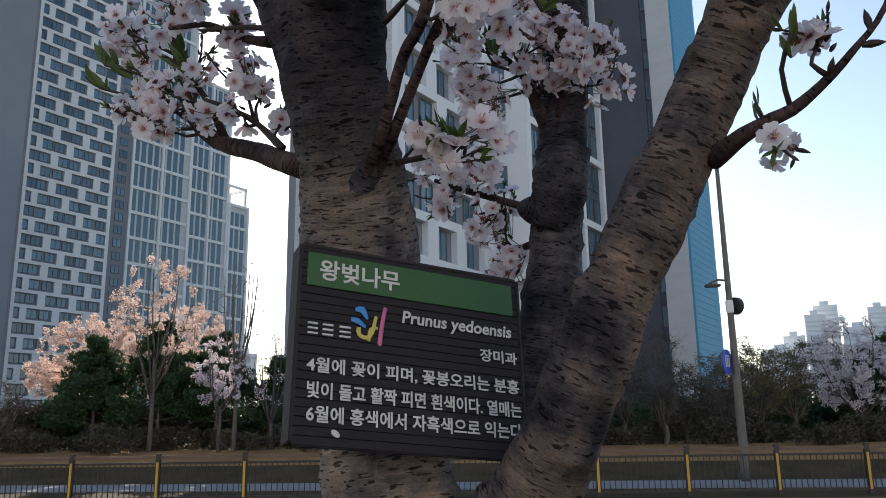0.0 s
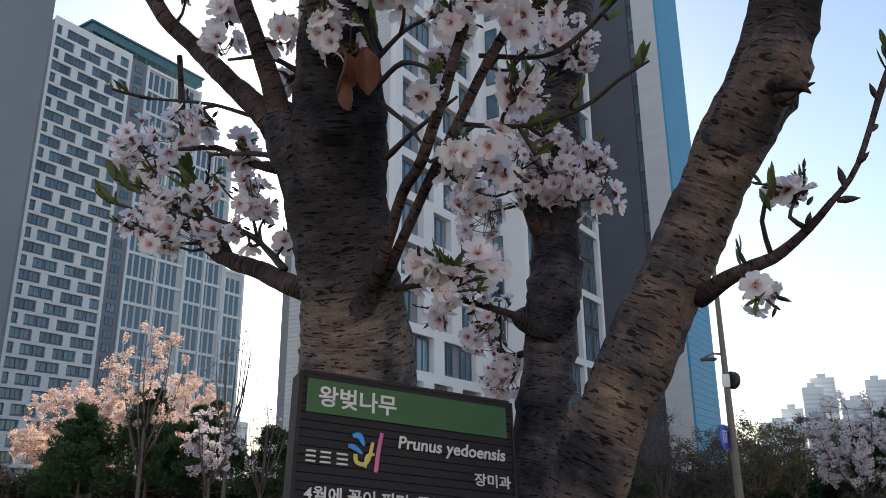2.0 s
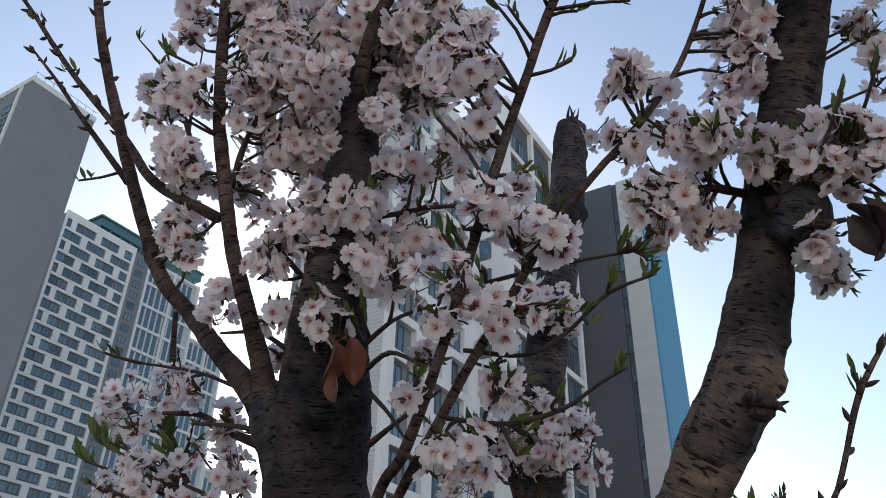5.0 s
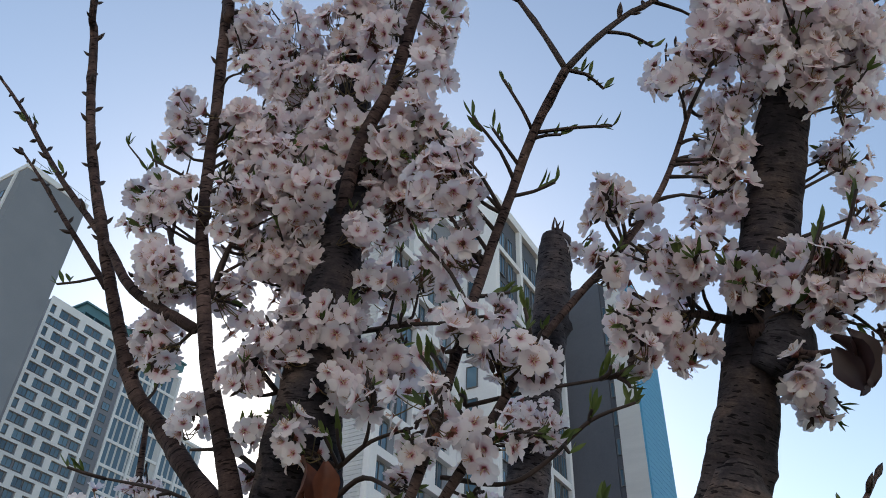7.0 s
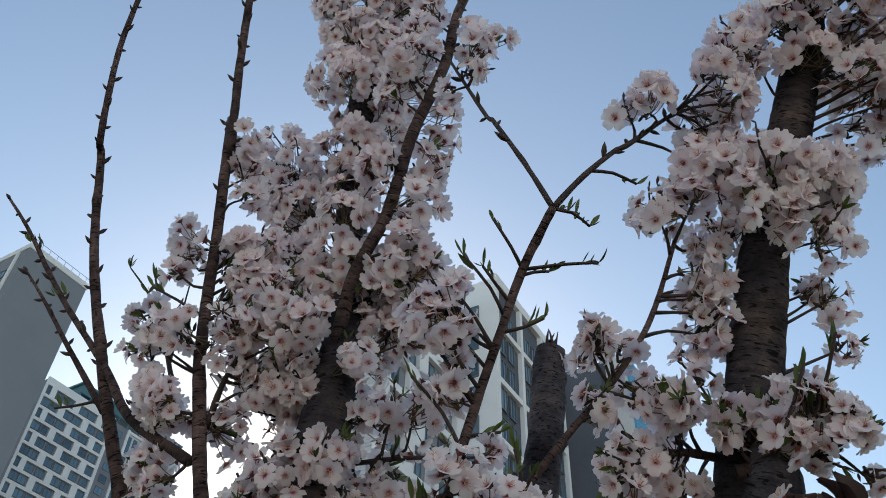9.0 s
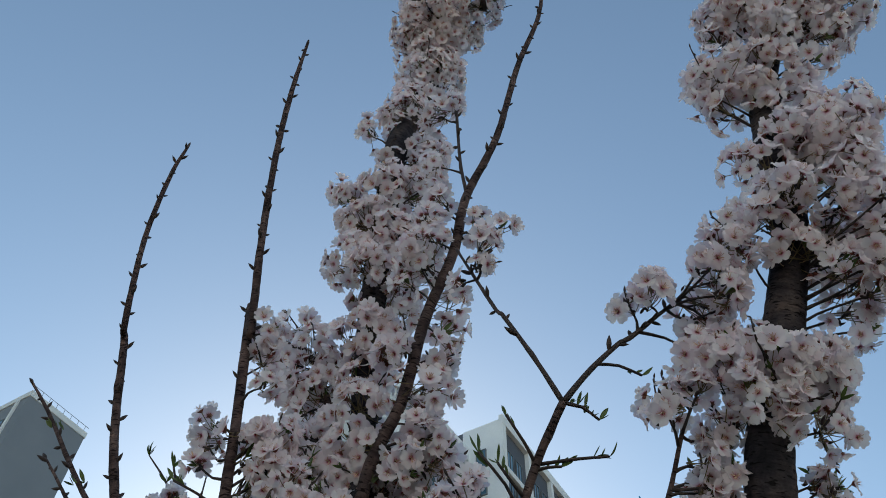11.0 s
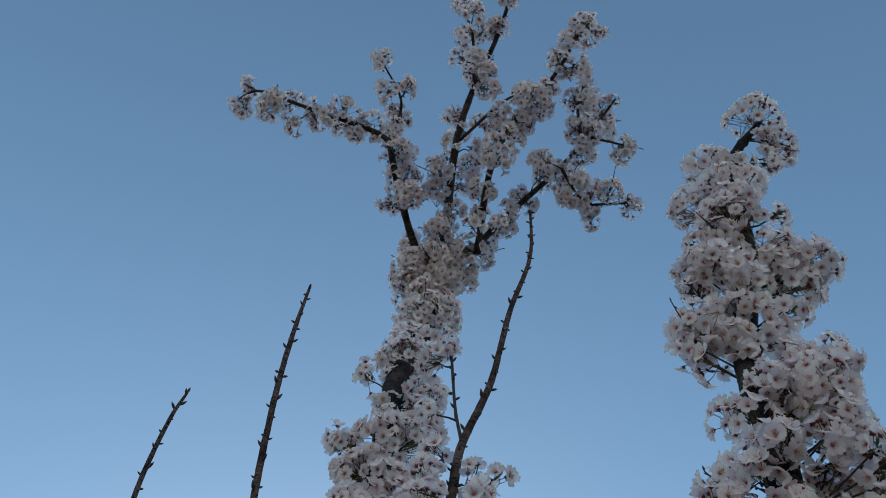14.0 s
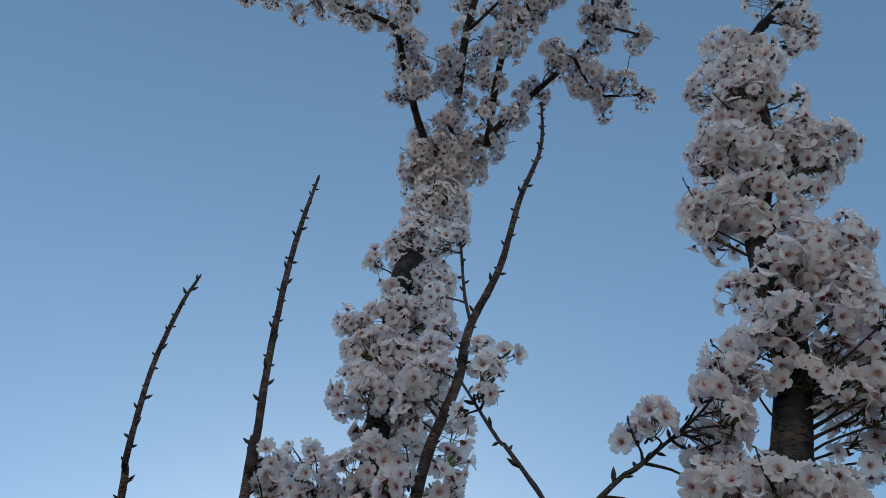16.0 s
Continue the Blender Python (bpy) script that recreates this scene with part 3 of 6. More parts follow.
def pine(x, y, h, seed):
    z = ground_height(x, y)
    t = empty("pine_tree", pose(x, y, z), "dark green young pine on the bank", "tree", "pines on the bank")
    rng = random.Random(seed)
    joined_limbs("trunk", [[(0, 0, -0.1, 0.09), (rng.uniform(-0.1, 0.1), 0, h * 0.5, 0.06), (0, 0, h * 0.97, 0.02)]], t, BROWN_TWIG)
    lines, cs, rs = [], [], []
    for i in range(16):
        k = 0.22 + 0.75 * i / 16
        for _ in range(4):
            a, reach = rng.uniform(0, 6.28), (1.12 - k) * h * rng.uniform(0.30, 0.52)
            p = Vector((math.cos(a) * reach, math.sin(a) * reach, h * k + reach * 0.25))
            lines.append([(0, 0, h * k, 0.025), (p.x * 0.5, p.y * 0.5, h * k + reach * 0.08, 0.018), (*p, 0.008)])
            for u in (0.45, 0.75, 1.0):
                cs.append((p.x * u, p.y * u, h * k + reach * 0.25 * u + 0.06))
                rs.append(0.13 + 0.18 * (1 - k) + rng.uniform(0, 0.12))
    joined_limbs("limb", lines, t, BROWN_TWIG, 4)
    leaf_cloud("needles", cs, rs, 22000, 0.17, PINE, t, seed, (1, 1, 0.8), "needle")


def shrub(x, y, w, h, seed, mat, label, leaves=1800, size=0.07):
    z = ground_height(x, y)
    t = empty("shrub", pose(x, y, z), label, "shrub", "shrubs on the bank")
    rng = random.Random(seed)
    lines = []
    cs = []
    for _ in range(26):
        a, r = rng.uniform(0, 6.28), rng.uniform(0.1, 1.0) * w / 2
        p = (math.cos(a) * r, math.sin(a) * r * 0.6, h * rng.uniform(0.6, 1.0))
        lines.append([(p[0] * 0.4, p[1] * 0.4, 0, 0.012), (p[0] * 0.8, p[1] * 0.8, p[2] * 0.6, 0.009), (*p, 0.004)])
        cs.append((p[0], p[1], p[2] * 0.75))
    joined_limbs("stalk", lines, t, BROWN_TWIG, 3)
    leaf_cloud("leaves", cs + [(c[0], c[1], c[2] * 0.4) for c in cs], [h * 0.3] * (2 * len(cs)), leaves, size, mat, t, seed)


def round_tree(name, x, y, z0, rx, rz, seed, mat, label, clumps=60, leaves=24000, size=0.06, clump=0.42, droop=0.0, twigs=2):
    """A tree with a broad open crown round height z0: limbs to many small clumps."""
    g = ground_height(x, y)
    t = empty(name, pose(x, y, g), label, "tree", "trees on the bank")
    rng = random.Random(seed)
    zc = z0 - g
    fork = max(zc - rz * 0.9, 0.5)
    joined_limbs("trunk", [[(0, 0, -0.1, 0.09), (rng.uniform(-0.1, 0.1), 0, fork * 0.5, 0.07), (0, 0, fork, 0.055)]], t, BROWN_TWIG, 7)
    lines, cs, rs, nodes = [], [], [], []
    for k in range(9):
        a, lean = k * 2.4 + rng.uniform(-0.4, 0.4), rng.uniform(0.35, 0.85)
        end = Vector((math.cos(a) * rx * lean, math.sin(a) * rx * lean * 0.8, zc + rz * (0.85 - 1.1 * lean * lean) - droop))
        start = Vector((0, 0, fork * rng.uniform(0.45, 1.0)))
        way = start.lerp(end, 0.5) + Vector((math.cos(a) * rx * 0.12, math.sin(a) * rx * 0.12, rng.uniform(-0.1, 0.1)))
        lines.append([(*start, 0.045), (*way, 0.028), (*end, 0.010)])
        nodes += [start.lerp(way, u) for u in (0.5, 0.8)] + [way.lerp(end, u) for u in (0.0, 0.2, 0.4, 0.6, 0.8, 1.0)]
    for _ in range(clumps):
        while True:
            p = Vector((rng.uniform(-1, 1), rng.uniform(-1, 1), rng.uniform(-1, 1)))
            if 0.25 < p.length < 1:
                break
        q = Vector((p.x * rx, p.y * rx * 0.8, zc + p.z * rz - droop * (p.x ** 2 + p.y ** 2)))
        root = min(nodes, key=lambda n: (n - q).length + 0.6 * max(n.z - q.z, 0))
        mid = root.lerp(q, 0.5) + Vector((rng.uniform(-0.08, 0.08), rng.uniform(-0.08, 0.08), 0.05))
        lines.append([(*root, 0.014), (*mid, 0.010), (*q, 0.005)])
        for _ in range(twigs):
            e = q + Vector((rng.uniform(-1, 1), rng.uniform(-1, 1), rng.uniform(-0.4, 1))) * clump * 1.3
            lines.append([(*mid.lerp(q, rng.uniform(0.3, 0.9)), 0.008), (*q.lerp(e, 0.5), 0.006), (*e, 0.003)])
        for u in (0.35, 0.6, 0.8, 1.0):
            s = mid.lerp(q, u) + Vector((rng.uniform(-1, 1), rng.uniform(-1, 1), rng.uniform(-1, 1))) * clump * 0.7
            cs.append(tuple(s))
            rs.append(clump * rng.uniform(0.35, 0.85))
    joined_limbs("limb", lines, t, BROWN_TWIG, 3, 0.8)
    if leaves:
        leaf_cloud("crown", cs, rs, leaves, size, mat, t, seed)


for i, (x, y, h) in enumerate(((-17.0, 29.5, 4.4), (-14.6, 30.0, 5.0), (-12.6, 30.8, 4.6), (-10.2, 31.5, 3.6), (-19.8, 33.0, 3.4), (12.0, 31.5, 3.4), (13.6, 32.5, 4.0))):
    pine(x, y, h, 10 + i)
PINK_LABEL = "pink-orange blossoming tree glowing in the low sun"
PALE_LABEL = "pale pink blossoming cherry with thin limbs"
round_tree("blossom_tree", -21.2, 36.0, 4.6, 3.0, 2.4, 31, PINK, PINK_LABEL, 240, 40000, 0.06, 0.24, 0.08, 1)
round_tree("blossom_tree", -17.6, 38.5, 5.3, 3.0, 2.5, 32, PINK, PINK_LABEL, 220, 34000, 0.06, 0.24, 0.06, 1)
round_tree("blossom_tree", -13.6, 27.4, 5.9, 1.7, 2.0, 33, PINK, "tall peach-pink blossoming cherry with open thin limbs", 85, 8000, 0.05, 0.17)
round_tree("blossom_tree", -11.0, 27.2, 3.5, 1.1, 1.3, 34, PALE, PALE_LABEL, 100, 8000, 0.045, 0.12)
round_tree("blossom_tree", -9.6, 28.5, 3.6, 1.1, 1.6, 35, PALE, "leafless young tree with a few pale blossoms", 34, 900, 0.05, 0.16)
round_tree("blossom_tree", 11.2, 30.0, 3.5, 2.0, 1.8, 36, PALE, "white blossoming tree on the bank", 190, 20000, 0.05, 0.17)
round_tree("blossom_tree", 14.2, 31.0, 3.7, 1.9, 1.8, 37, PALE, "white blossoming tree beside a pine", 190, 20000, 0.05, 0.17)
BARE_LABEL = "bare grey-brown young tree with dense thin twigs"
for i, (x, y, z, rx, rz, lv) in enumerate(((1.7, 27.6, 2.8, 1.0, 1.4, 1500), (2.9, 28.4, 3.2, 1.2, 1.7, 1800), (4.1, 27.8, 3.1, 1.1, 1.7, 1800), (5.0, 29.0, 2.3, 0.9, 1.1, 1200), (6.2, 28.6, 2.1, 0.9, 1.0, 1200), (-19.4, 27.4, 2.2, 0.9, 1.2, 500))):
    round_tree("bare_tree", x, y, z, rx, rz, 50 + i, SHRUB, BARE_LABEL, 70, lv, 0.05, 0.32, 0.0, 11)
round_tree("bare_tree", -10.5, 27.3, 5.9, 1.1, 2.2, 58, SHRUB, "tall bare young tree with sparse twigs", 34, 0, 0.05, 0.3, 0.0, 4)
for i, (x, y, z, rx, rz) in enumerate(((7.6, 29.5, 2.8, 1.0, 1.2), (9.0, 30.2, 3.0, 1.1, 1.3), (7.0, 32.0, 3.0, 1.2, 1.3))):
    round_tree("olive_tree", x, y, z, rx, rz, 60 + i, OLIVE, "brownish-green young tree coming into leaf", 90, 5000, 0.05, 0.22, 0.0, 3)
for i, (x, y, z) in enumerate(((10.6, 44, 3.9), (12.6, 45, 3.5), (14.4, 44, 3.9), (16.4, 45, 3.7), (18.4, 44, 4.0), (20.5, 46, 4.0))):
    round_tree("bare_tree", x, y, z, 1.5, 2.0, 70 + i, OLIVE if i % 2 else SHRUB, "thin bare tree in the row behind the bank", 70, 4500, 0.07, 0.36, 0.0, 7)
for i in range(26):
    x = -23 + 1.6 * i
    shrub(x, 27.2 + 2.6 * ((i * 7) % 5) / 5, 2.3, 0.65 + 0.5 * ((i * 3) % 4) / 4, 80 + i, YOUNG if i in (0, 1) else SHRUB, "low dry shrub with thin stalks" if i > 1 else "low shrub with fresh green leaves")


for i in range(24):
    shrub(-27 + 1.9 * i, 33.0 + (i % 3) * 0.8, 3.2, 1.7 + 0.6 * ((i * 5) % 4) / 4, 120 + i, PINE if i % 3 else SHRUB, "dense dark hedge shrub behind the trees", 5200, 0.12)


def street_lamp():
    x, y = 5.35, 22.65
    t = empty("street_lamp", pose(x, y, 0), "tall grey metal street lamp with a side arm and box", "street lamp")
    limb("pole", [(0, 0, 0, 0.13), (0, 0, 3, 0.10), (0, 0, 6, 0.075), (0, 0, 9.6, 0.05)], t, 12, 0.5, mat=POLE)
    limb("arm", [(0, 0, 5.35, 0.03), (-0.25, 0, 5.4, 0.03), (-0.5, 0, 5.3, 0.03)], t, 8, 0.1, mat=POLE)
    bm = bmesh.new()
    box(bm, (-0.62, -0.1, 5.2), (-0.2, 0.1, 5.28), bevel=0.02)
    part("lamp_head", bm, FENCE, t)
    bm = bmesh.new()
    box(bm, (-0.14, -0.18, 4.45), (0.06, -0.08, 4.80), bevel=0.02)
    part("control_box", bm, WHITE_WALL, t, "pale control box strapped to the pole")
    bm = bmesh.new()
    bmesh.ops.create_cone(bm, cap_ends=True, segments=20, radius1=0.24, radius2=0.24, depth=0.12, matrix=pose(0.15, -0.02, 4.65, 0, 90, 35))
    part("loudspeaker", bm, FENCE, t, "dark round unit on the pole")
    s = empty("road_sign", pose(x - 0.26, y - 0.2, 3.12, 0, 0, 58), "round blue road sign with a white mark on the pole", "sign")
    bm = bmesh.new()
    bmesh.ops.create_cone(bm, cap_ends=True, segments=32, radius1=0.34, radius2=0.34, depth=0.03, matrix=pose(0, 0, 0, 90, 0, 0))
    part("disc", bm, SIGN_BLUE, s)
    bm = bmesh.new()
    for k in (-0.12, 0.0, 0.12):
        box(bm, (k - 0.03, -0.022, -0.14), (k + 0.03, -0.016, 0.12))
    box(bm, (-0.16, -0.022, 0.14), (0.16, -0.016, 0.18))
    part("mark", bm, LETTER, s)
    bm = bmesh.new()
    box(bm, (-0.03, 0.01, -0.03), (0.03, 0.32, 0.03))
    part("bracket", bm, POLE, s)


street_lamp()


# ---- the cherry tree ----
cherry = empty("cherry_tree", None, "many-stemmed cherry tree in full pale pink bloom", "tree")
GROWN, BARE = [], []
# a point near the camera; growth that hides bare shoots from here is dropped
VIEW_POINT = np.array((0.0, 0.0, 1.7))
FLOWERS, STALKS, BUDS, LEAVES = [], [], [], []
rnd = np.random.default_rng(11)
count_limb = 0


def grow(name, points, big=False, bare=False, mat=None):
    """One limb of the cherry; bare shoots carry buds all along."""
    global count_limb
    count_limb += 1
    line = smooth_line(points, 0.01)
    GROWN.append(line)
    thick = max(p[3] for p in points)
    if big:
        limb(name, points, cherry, 36, 0.009, 0.075, count_limb, 60, mat=mat)
    else:
        limb(name, points, cherry, 12, 0.011, 0.09, count_limb, 7, mat=mat or ((UPPER_BARK if name == "knot" else BRANCH_BARK) if thick > 0.0055 else TWIG))
    if bare:
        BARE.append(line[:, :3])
        run = np.concatenate([[0], np.cumsum(np.linalg.norm(np.diff(line[:, :3], axis=0), axis=1))])
        at, turn = 0.35 * run[-1], 0.0
        while at < run[-1]:
            i = int(np.searchsorted(run, at))
            i = min(max(i, 1), len(line) - 2)
            d = line[i + 1, :3] - line[i - 1, :3]
            d /= np.linalg.norm(d)
            turn += 2.4
            s = np.cross(d, (math.cos(turn), math.sin(turn), 0.3))
            s /= np.linalg.norm(s)
            BUDS.append((line[i, :3] + s * line[i, 3] * 0.8, d * 0.9 + s * 0.95, rnd.uniform(0.014, 0.025)))
            at += rnd.uniform(0.022, 0.05)
        BUDS.append((line[-1, :3], line[-1, :3] - line[-3, :3], 0.022))


def spur(p):
    """A place on the nearest limb, a little towards its base, for a short side twig to p."""
    best, at, r = 1e9, None, 0
    for line in GROWN:
        d = ((line[:, :3] - p) ** 2).sum(1)
        i = int(d.argmin())
        if d[i] < best:
            j = max(i - int(math.sqrt(d[i]) * 70), 0)
            best, at, r = d[i], line[j, :3], line[j, 3]
    return at, r, float(np.linalg.norm(p - at))


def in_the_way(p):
    """True where p would hide a bare shoot as seen from near the camera."""
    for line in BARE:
        e = VIEW_POINT - line
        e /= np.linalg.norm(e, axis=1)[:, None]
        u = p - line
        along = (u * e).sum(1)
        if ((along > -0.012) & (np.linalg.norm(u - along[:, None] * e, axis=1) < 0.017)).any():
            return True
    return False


def bloom(clumps):
    """Bunches of blossom (x, y, z, radius), each on a short spur of the nearest limb."""
    for x, y, z, r in clumps:
        c = np.array((x, y, z))
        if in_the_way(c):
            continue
        at, lr, gap = spur(c)
        out = (c - at) / max(gap, 1e-4)
        heart = at + out * max(gap - 0.25 * r, lr)
        if gap > lr + 0.01:
            bend = (at + heart) / 2 + rnd.normal(0, 0.006, 3)
            STALKS.append(([(*at, 0.0034), (*bend, 0.0024), (*heart, 0.0017)], 0))
        low = z < 2.65
        n = int(min(max((r / 0.0125) ** 2 * ((1.3 if z < 2.15 else 1.65) if low else 1.05), 5), 40))
        inner, spread = (0.4, 0.32) if low else (0.72, 0.2)
        hearts = [heart] + [heart + rnd.normal(0, 0.3 * r, 3) for _ in range(n // 5)]
        stretch = rnd.uniform(0.7, 1.2, 3)
        for k in range(n):
            h = hearts[k % len(hearts)]
            d = rnd.normal(size=3) + out * 0.75
            d /= np.linalg.norm(d)
            p = c + d * stretch * r * rnd.uniform(inner, 1.25 if low else 1.02)
            back = p - at
            if np.linalg.norm(back) < lr + 0.008:
                p = at + back / max(np.linalg.norm(back), 1e-4) * (lr + 0.012)
            face = d + rnd.normal(0, spread, 3)
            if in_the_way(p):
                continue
            FLOWERS.append((p, face / np.linalg.norm(face), rnd.uniform(0.0145, 0.0205) if low else rnd.uniform(0.0175, 0.0225), int(rnd.integers(0, 4))))
            STALKS.append(([(*h, 0.0010), (*((h + p) / 2 + (0, 0, -0.004)), 0.0008), (*(p - face * 0.004), 0.0010)], 1))
        for k in range(4):
            BUDS.append((heart + rnd.normal(0, 0.2 * r, 3), rnd.normal(size=3) + out, rnd.uniform(0.010, 0.018)))
        for _ in range(int(rnd.integers(0, 4 if low else 2))):
            way = out + rnd.normal(0, 0.5, 3) + (0, 0, 0.4)
            tip = heart + way / np.linalg.norm(way) * r * rnd.uniform(1.0, 1.9)
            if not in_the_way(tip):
                STALKS.append(([(*heart, 0.0021), (*((heart + tip) / 2 + rnd.normal(0, 0.004, 3)), 0.0017), (*tip, 0.0012)], 0))
                for u in (0.55, 0.8, 1.0):
                    BUDS.append((heart + (tip - heart) * u, way + rnd.normal(0, 0.5, 3), rnd.uniform(0.008, 0.014)))
                if low and rnd.uniform() < 0.5:
                    for k in range(4):
                        d = way / np.linalg.norm(way) + rnd.normal(0, 0.4, 3)
                        LEAVES.append((tip, d / np.linalg.norm(d), rnd.uniform(0.012, 0.024)))
        if rnd.uniform() < 0.4:
            for k in range(4):
                d = out + (0, 0, 0.5) + rnd.normal(0, 0.35, 3)
                LEAVES.append((heart + out * r * 0.3, d / np.linalg.norm(d), rnd.uniform(0.018, 0.034)))


def stub(foot, way, reach, label):
    """A snapped side limb: a short collar and split shards of wood."""
    s = new("stub")
    s.parent, s.location = cherry, foot
    s["label"] = label
    for k in range(7):
        d = np.array(way) + rnd.normal(0, 0.22, 3)
        d *= reach * rnd.uniform(0.5, 1.0) / np.linalg.norm(d)
        o = rnd.normal(0, 0.007, 3)
        limb("shard", [(*(o + d * u + rnd.normal(0, 0.0015, 3)), 0.0055 - 0.0045 * max(0, u)) for u in (-0.6, -0.1, 0.4, 1.0)], s, 5, 0.006, 0.25, k, 0, mat=BRANCH_BARK)


def tuft(places, size=0.026):
    """Young green leaves that unfold at the end of a thin twig."""
    for x, y, z in places:
        c = np.array((x, y, z))
        at, lr, gap = spur(c)
        out = (c - at) / max(gap, 1e-4)
        if gap > 0.012:
            STALKS.append(([(*at, 0.0032), (*((at + c) / 2 + rnd.normal(0, 0.004, 3)), 0.0026), (*c, 0.0022)], 0))
        for k in range(6):
            d = out * 0.8 + np.array((0, 0, 0.9)) + rnd.normal(0, 0.30, 3)
            LEAVES.append((c - out * 0.012 * (k % 3), d / np.linalg.norm(d), size * rnd.uniform(0.6, 1.25)))


grow("trunk", [(-0.09, 1.15, -0.06, 0.15), (-0.1, 1.14, 0.12, 0.118), (-0.11, 1.13, 0.7, 0.098), (-0.119, 1.12, 1.41, 0.0893), (-0.157, 1.11, 1.618, 0.0819), (-0.153, 1.07, 1.783, 0.0789), (-0.162, 1.02, 1.895, 0.0671), (-0.166, 0.98, 1.991, 0.0704), (-0.156, 0.93, 2.099, 0.061), (-0.147, 0.885, 2.239, 0.044), (-0.135, 0.88, 2.426, 0.0399), (-0.124, 0.88, 2.641, 0.0341), (-0.158, 0.87, 2.996, 0.0271), (-0.142, 0.789, 3.639, 0.0313), (-0.127, 0.831, 3.935, 0.0314), (-0.068, 0.83, 4.223, 0.031), (-0.012, 0.809, 4.457, 0.0271)], big=True)
grow("stem", [(-0.06, 1.09, 1.12, 0.06), (-0.012, 1.06, 1.318, 0.0646), (0.078, 1, 1.446, 0.0489), (0.127, 0.96, 1.552, 0.0446), (0.179, 0.94, 1.67, 0.042), (0.242, 0.92, 1.793, 0.0408), (0.3, 0.9, 1.91, 0.0376), (0.323, 0.88, 1.959, 0.0399), (0.375, 0.86, 2.052, 0.042), (0.411, 0.83, 2.161, 0.0371), (0.447, 0.8, 2.311, 0.0349), (0.487, 0.77, 2.437, 0.0383), (0.522, 0.7, 2.587, 0.0339), (0.597, 0.64, 2.785, 0.0329), (0.645, 0.565, 2.961, 0.0303), (0.673, 0.5, 3.231, 0.0284), (0.729, 0.46, 3.416, 0.0257), (0.772, 0.38, 3.541, 0.0201), (0.848, 0.27, 3.914, 0.0172), (1, 0.2, 4.135, 0.0068)], big=True, mat=STEM_BARK)
grow("stem", [(0, 1.47, -0.06, 0.085), (0.02, 1.46, 0.5, 0.062), (0.047, 1.45, 1.289, 0.0563), (0.07, 1.45, 1.517, 0.0476), (0.1, 1.45, 1.702, 0.0469), (0.125, 1.45, 1.866, 0.0459), (0.143, 1.43, 2.041, 0.0434), (0.152, 1.41, 2.204, 0.0431), (0.167, 1.4, 2.347, 0.0418), (0.22, 1.37, 2.653, 0.0403), (0.245, 1.35, 2.881, 0.0336)], big=True, mat=UPPER_BARK)
grow("branch", [(-0.227, 0.96, 2.021, 0.0235), (-0.26, 0.94, 2.081, 0.0178), (-0.329, 0.96, 2.154, 0.0142), (-0.396, 1, 2.232, 0.0134), (-0.462, 1, 2.305, 0.0121), (-0.523, 0.98, 2.438, 0.011), (-0.581, 0.95, 2.59, 0.01), (-0.658, 0.92, 2.809, 0.009), (-0.712, 0.88, 3.054, 0.0084), (-0.708, 0.84, 3.087, 0.0074), (-0.741, 0.8, 3.362, 0.0066), (-0.744, 0.77, 3.611, 0.006), (-0.726, 0.75, 3.728, 0.0037)], bare=True)
grow("branch", [(-0.228, 0.95, 2.02, 0.0218), (-0.24, 0.91, 2.102, 0.0153), (-0.265, 0.89, 2.178, 0.0116), (-0.304, 0.88, 2.288, 0.0112), (-0.335, 0.87, 2.417, 0.0104), (-0.359, 0.86, 2.536, 0.0102), (-0.379, 0.83, 2.778, 0.01), (-0.408, 0.8, 3.059, 0.0098), (-0.381, 0.78, 2.959, 0.009), (-0.409, 0.74, 3.244, 0.0086), (-0.436, 0.7, 3.629, 0.0082), (-0.448, 0.68, 3.948, 0.0074), (-0.454, 0.67, 4.259, 0.0044)], bare=True)
grow("branch", [(-0.332, 0.88, 2.333, 0.0084), (-0.471, 0.92, 2.437, 0.0083), (-0.563, 0.95, 2.558, 0.0066), (-0.718, 0.97, 2.74, 0.0052), (-0.875, 0.98, 2.947, 0.0042), (-0.96, 0.98, 3.049, 0.003)], bare=True)
grow("branch", [(-0.564, 1, 2.498, 0.0063), (-0.679, 1, 2.639, 0.0048), (-0.77, 1, 2.754, 0.0035), (-0.844, 1, 2.841, 0.0023)], bare=True)
grow("branch", [(-0.179, 1.03, 1.848, 0.0174), (-0.234, 1.03, 1.862, 0.016), (-0.316, 1.1, 1.91, 0.014), (-0.376, 1.14, 1.939, 0.0129), (-0.432, 1.16, 1.983, 0.0115), (-0.466, 1.17, 2.059, 0.0103), (-0.486, 1.17, 2.174, 0.0072), (-0.508, 1.17, 2.329, 0.0045)])
grow("branch", [(-0.415, 0.93, 2.493, 0.0048), (-0.451, 0.93, 2.577, 0.0038), (-0.482, 0.93, 2.655, 0.0029), (-0.52, 0.93, 2.747, 0.0019)])
grow("branch", [(-0.47, 0.93, 2.629, 0.0032), (-0.524, 0.93, 2.712, 0.0022), (-0.579, 0.93, 2.779, 0.0013)])
grow("branch", [(-0.437, 0.93, 2.54, 0.0032), (-0.444, 0.93, 2.628, 0.0022), (-0.449, 0.93, 2.731, 0.0013)])
grow("branch", [(-0.26, 1, 2.028, 0.0085), (-0.312, 1.03, 2.053, 0.0056), (-0.373, 1.05, 2.089, 0.0045), (-0.443, 1.07, 2.1, 0.0029)])
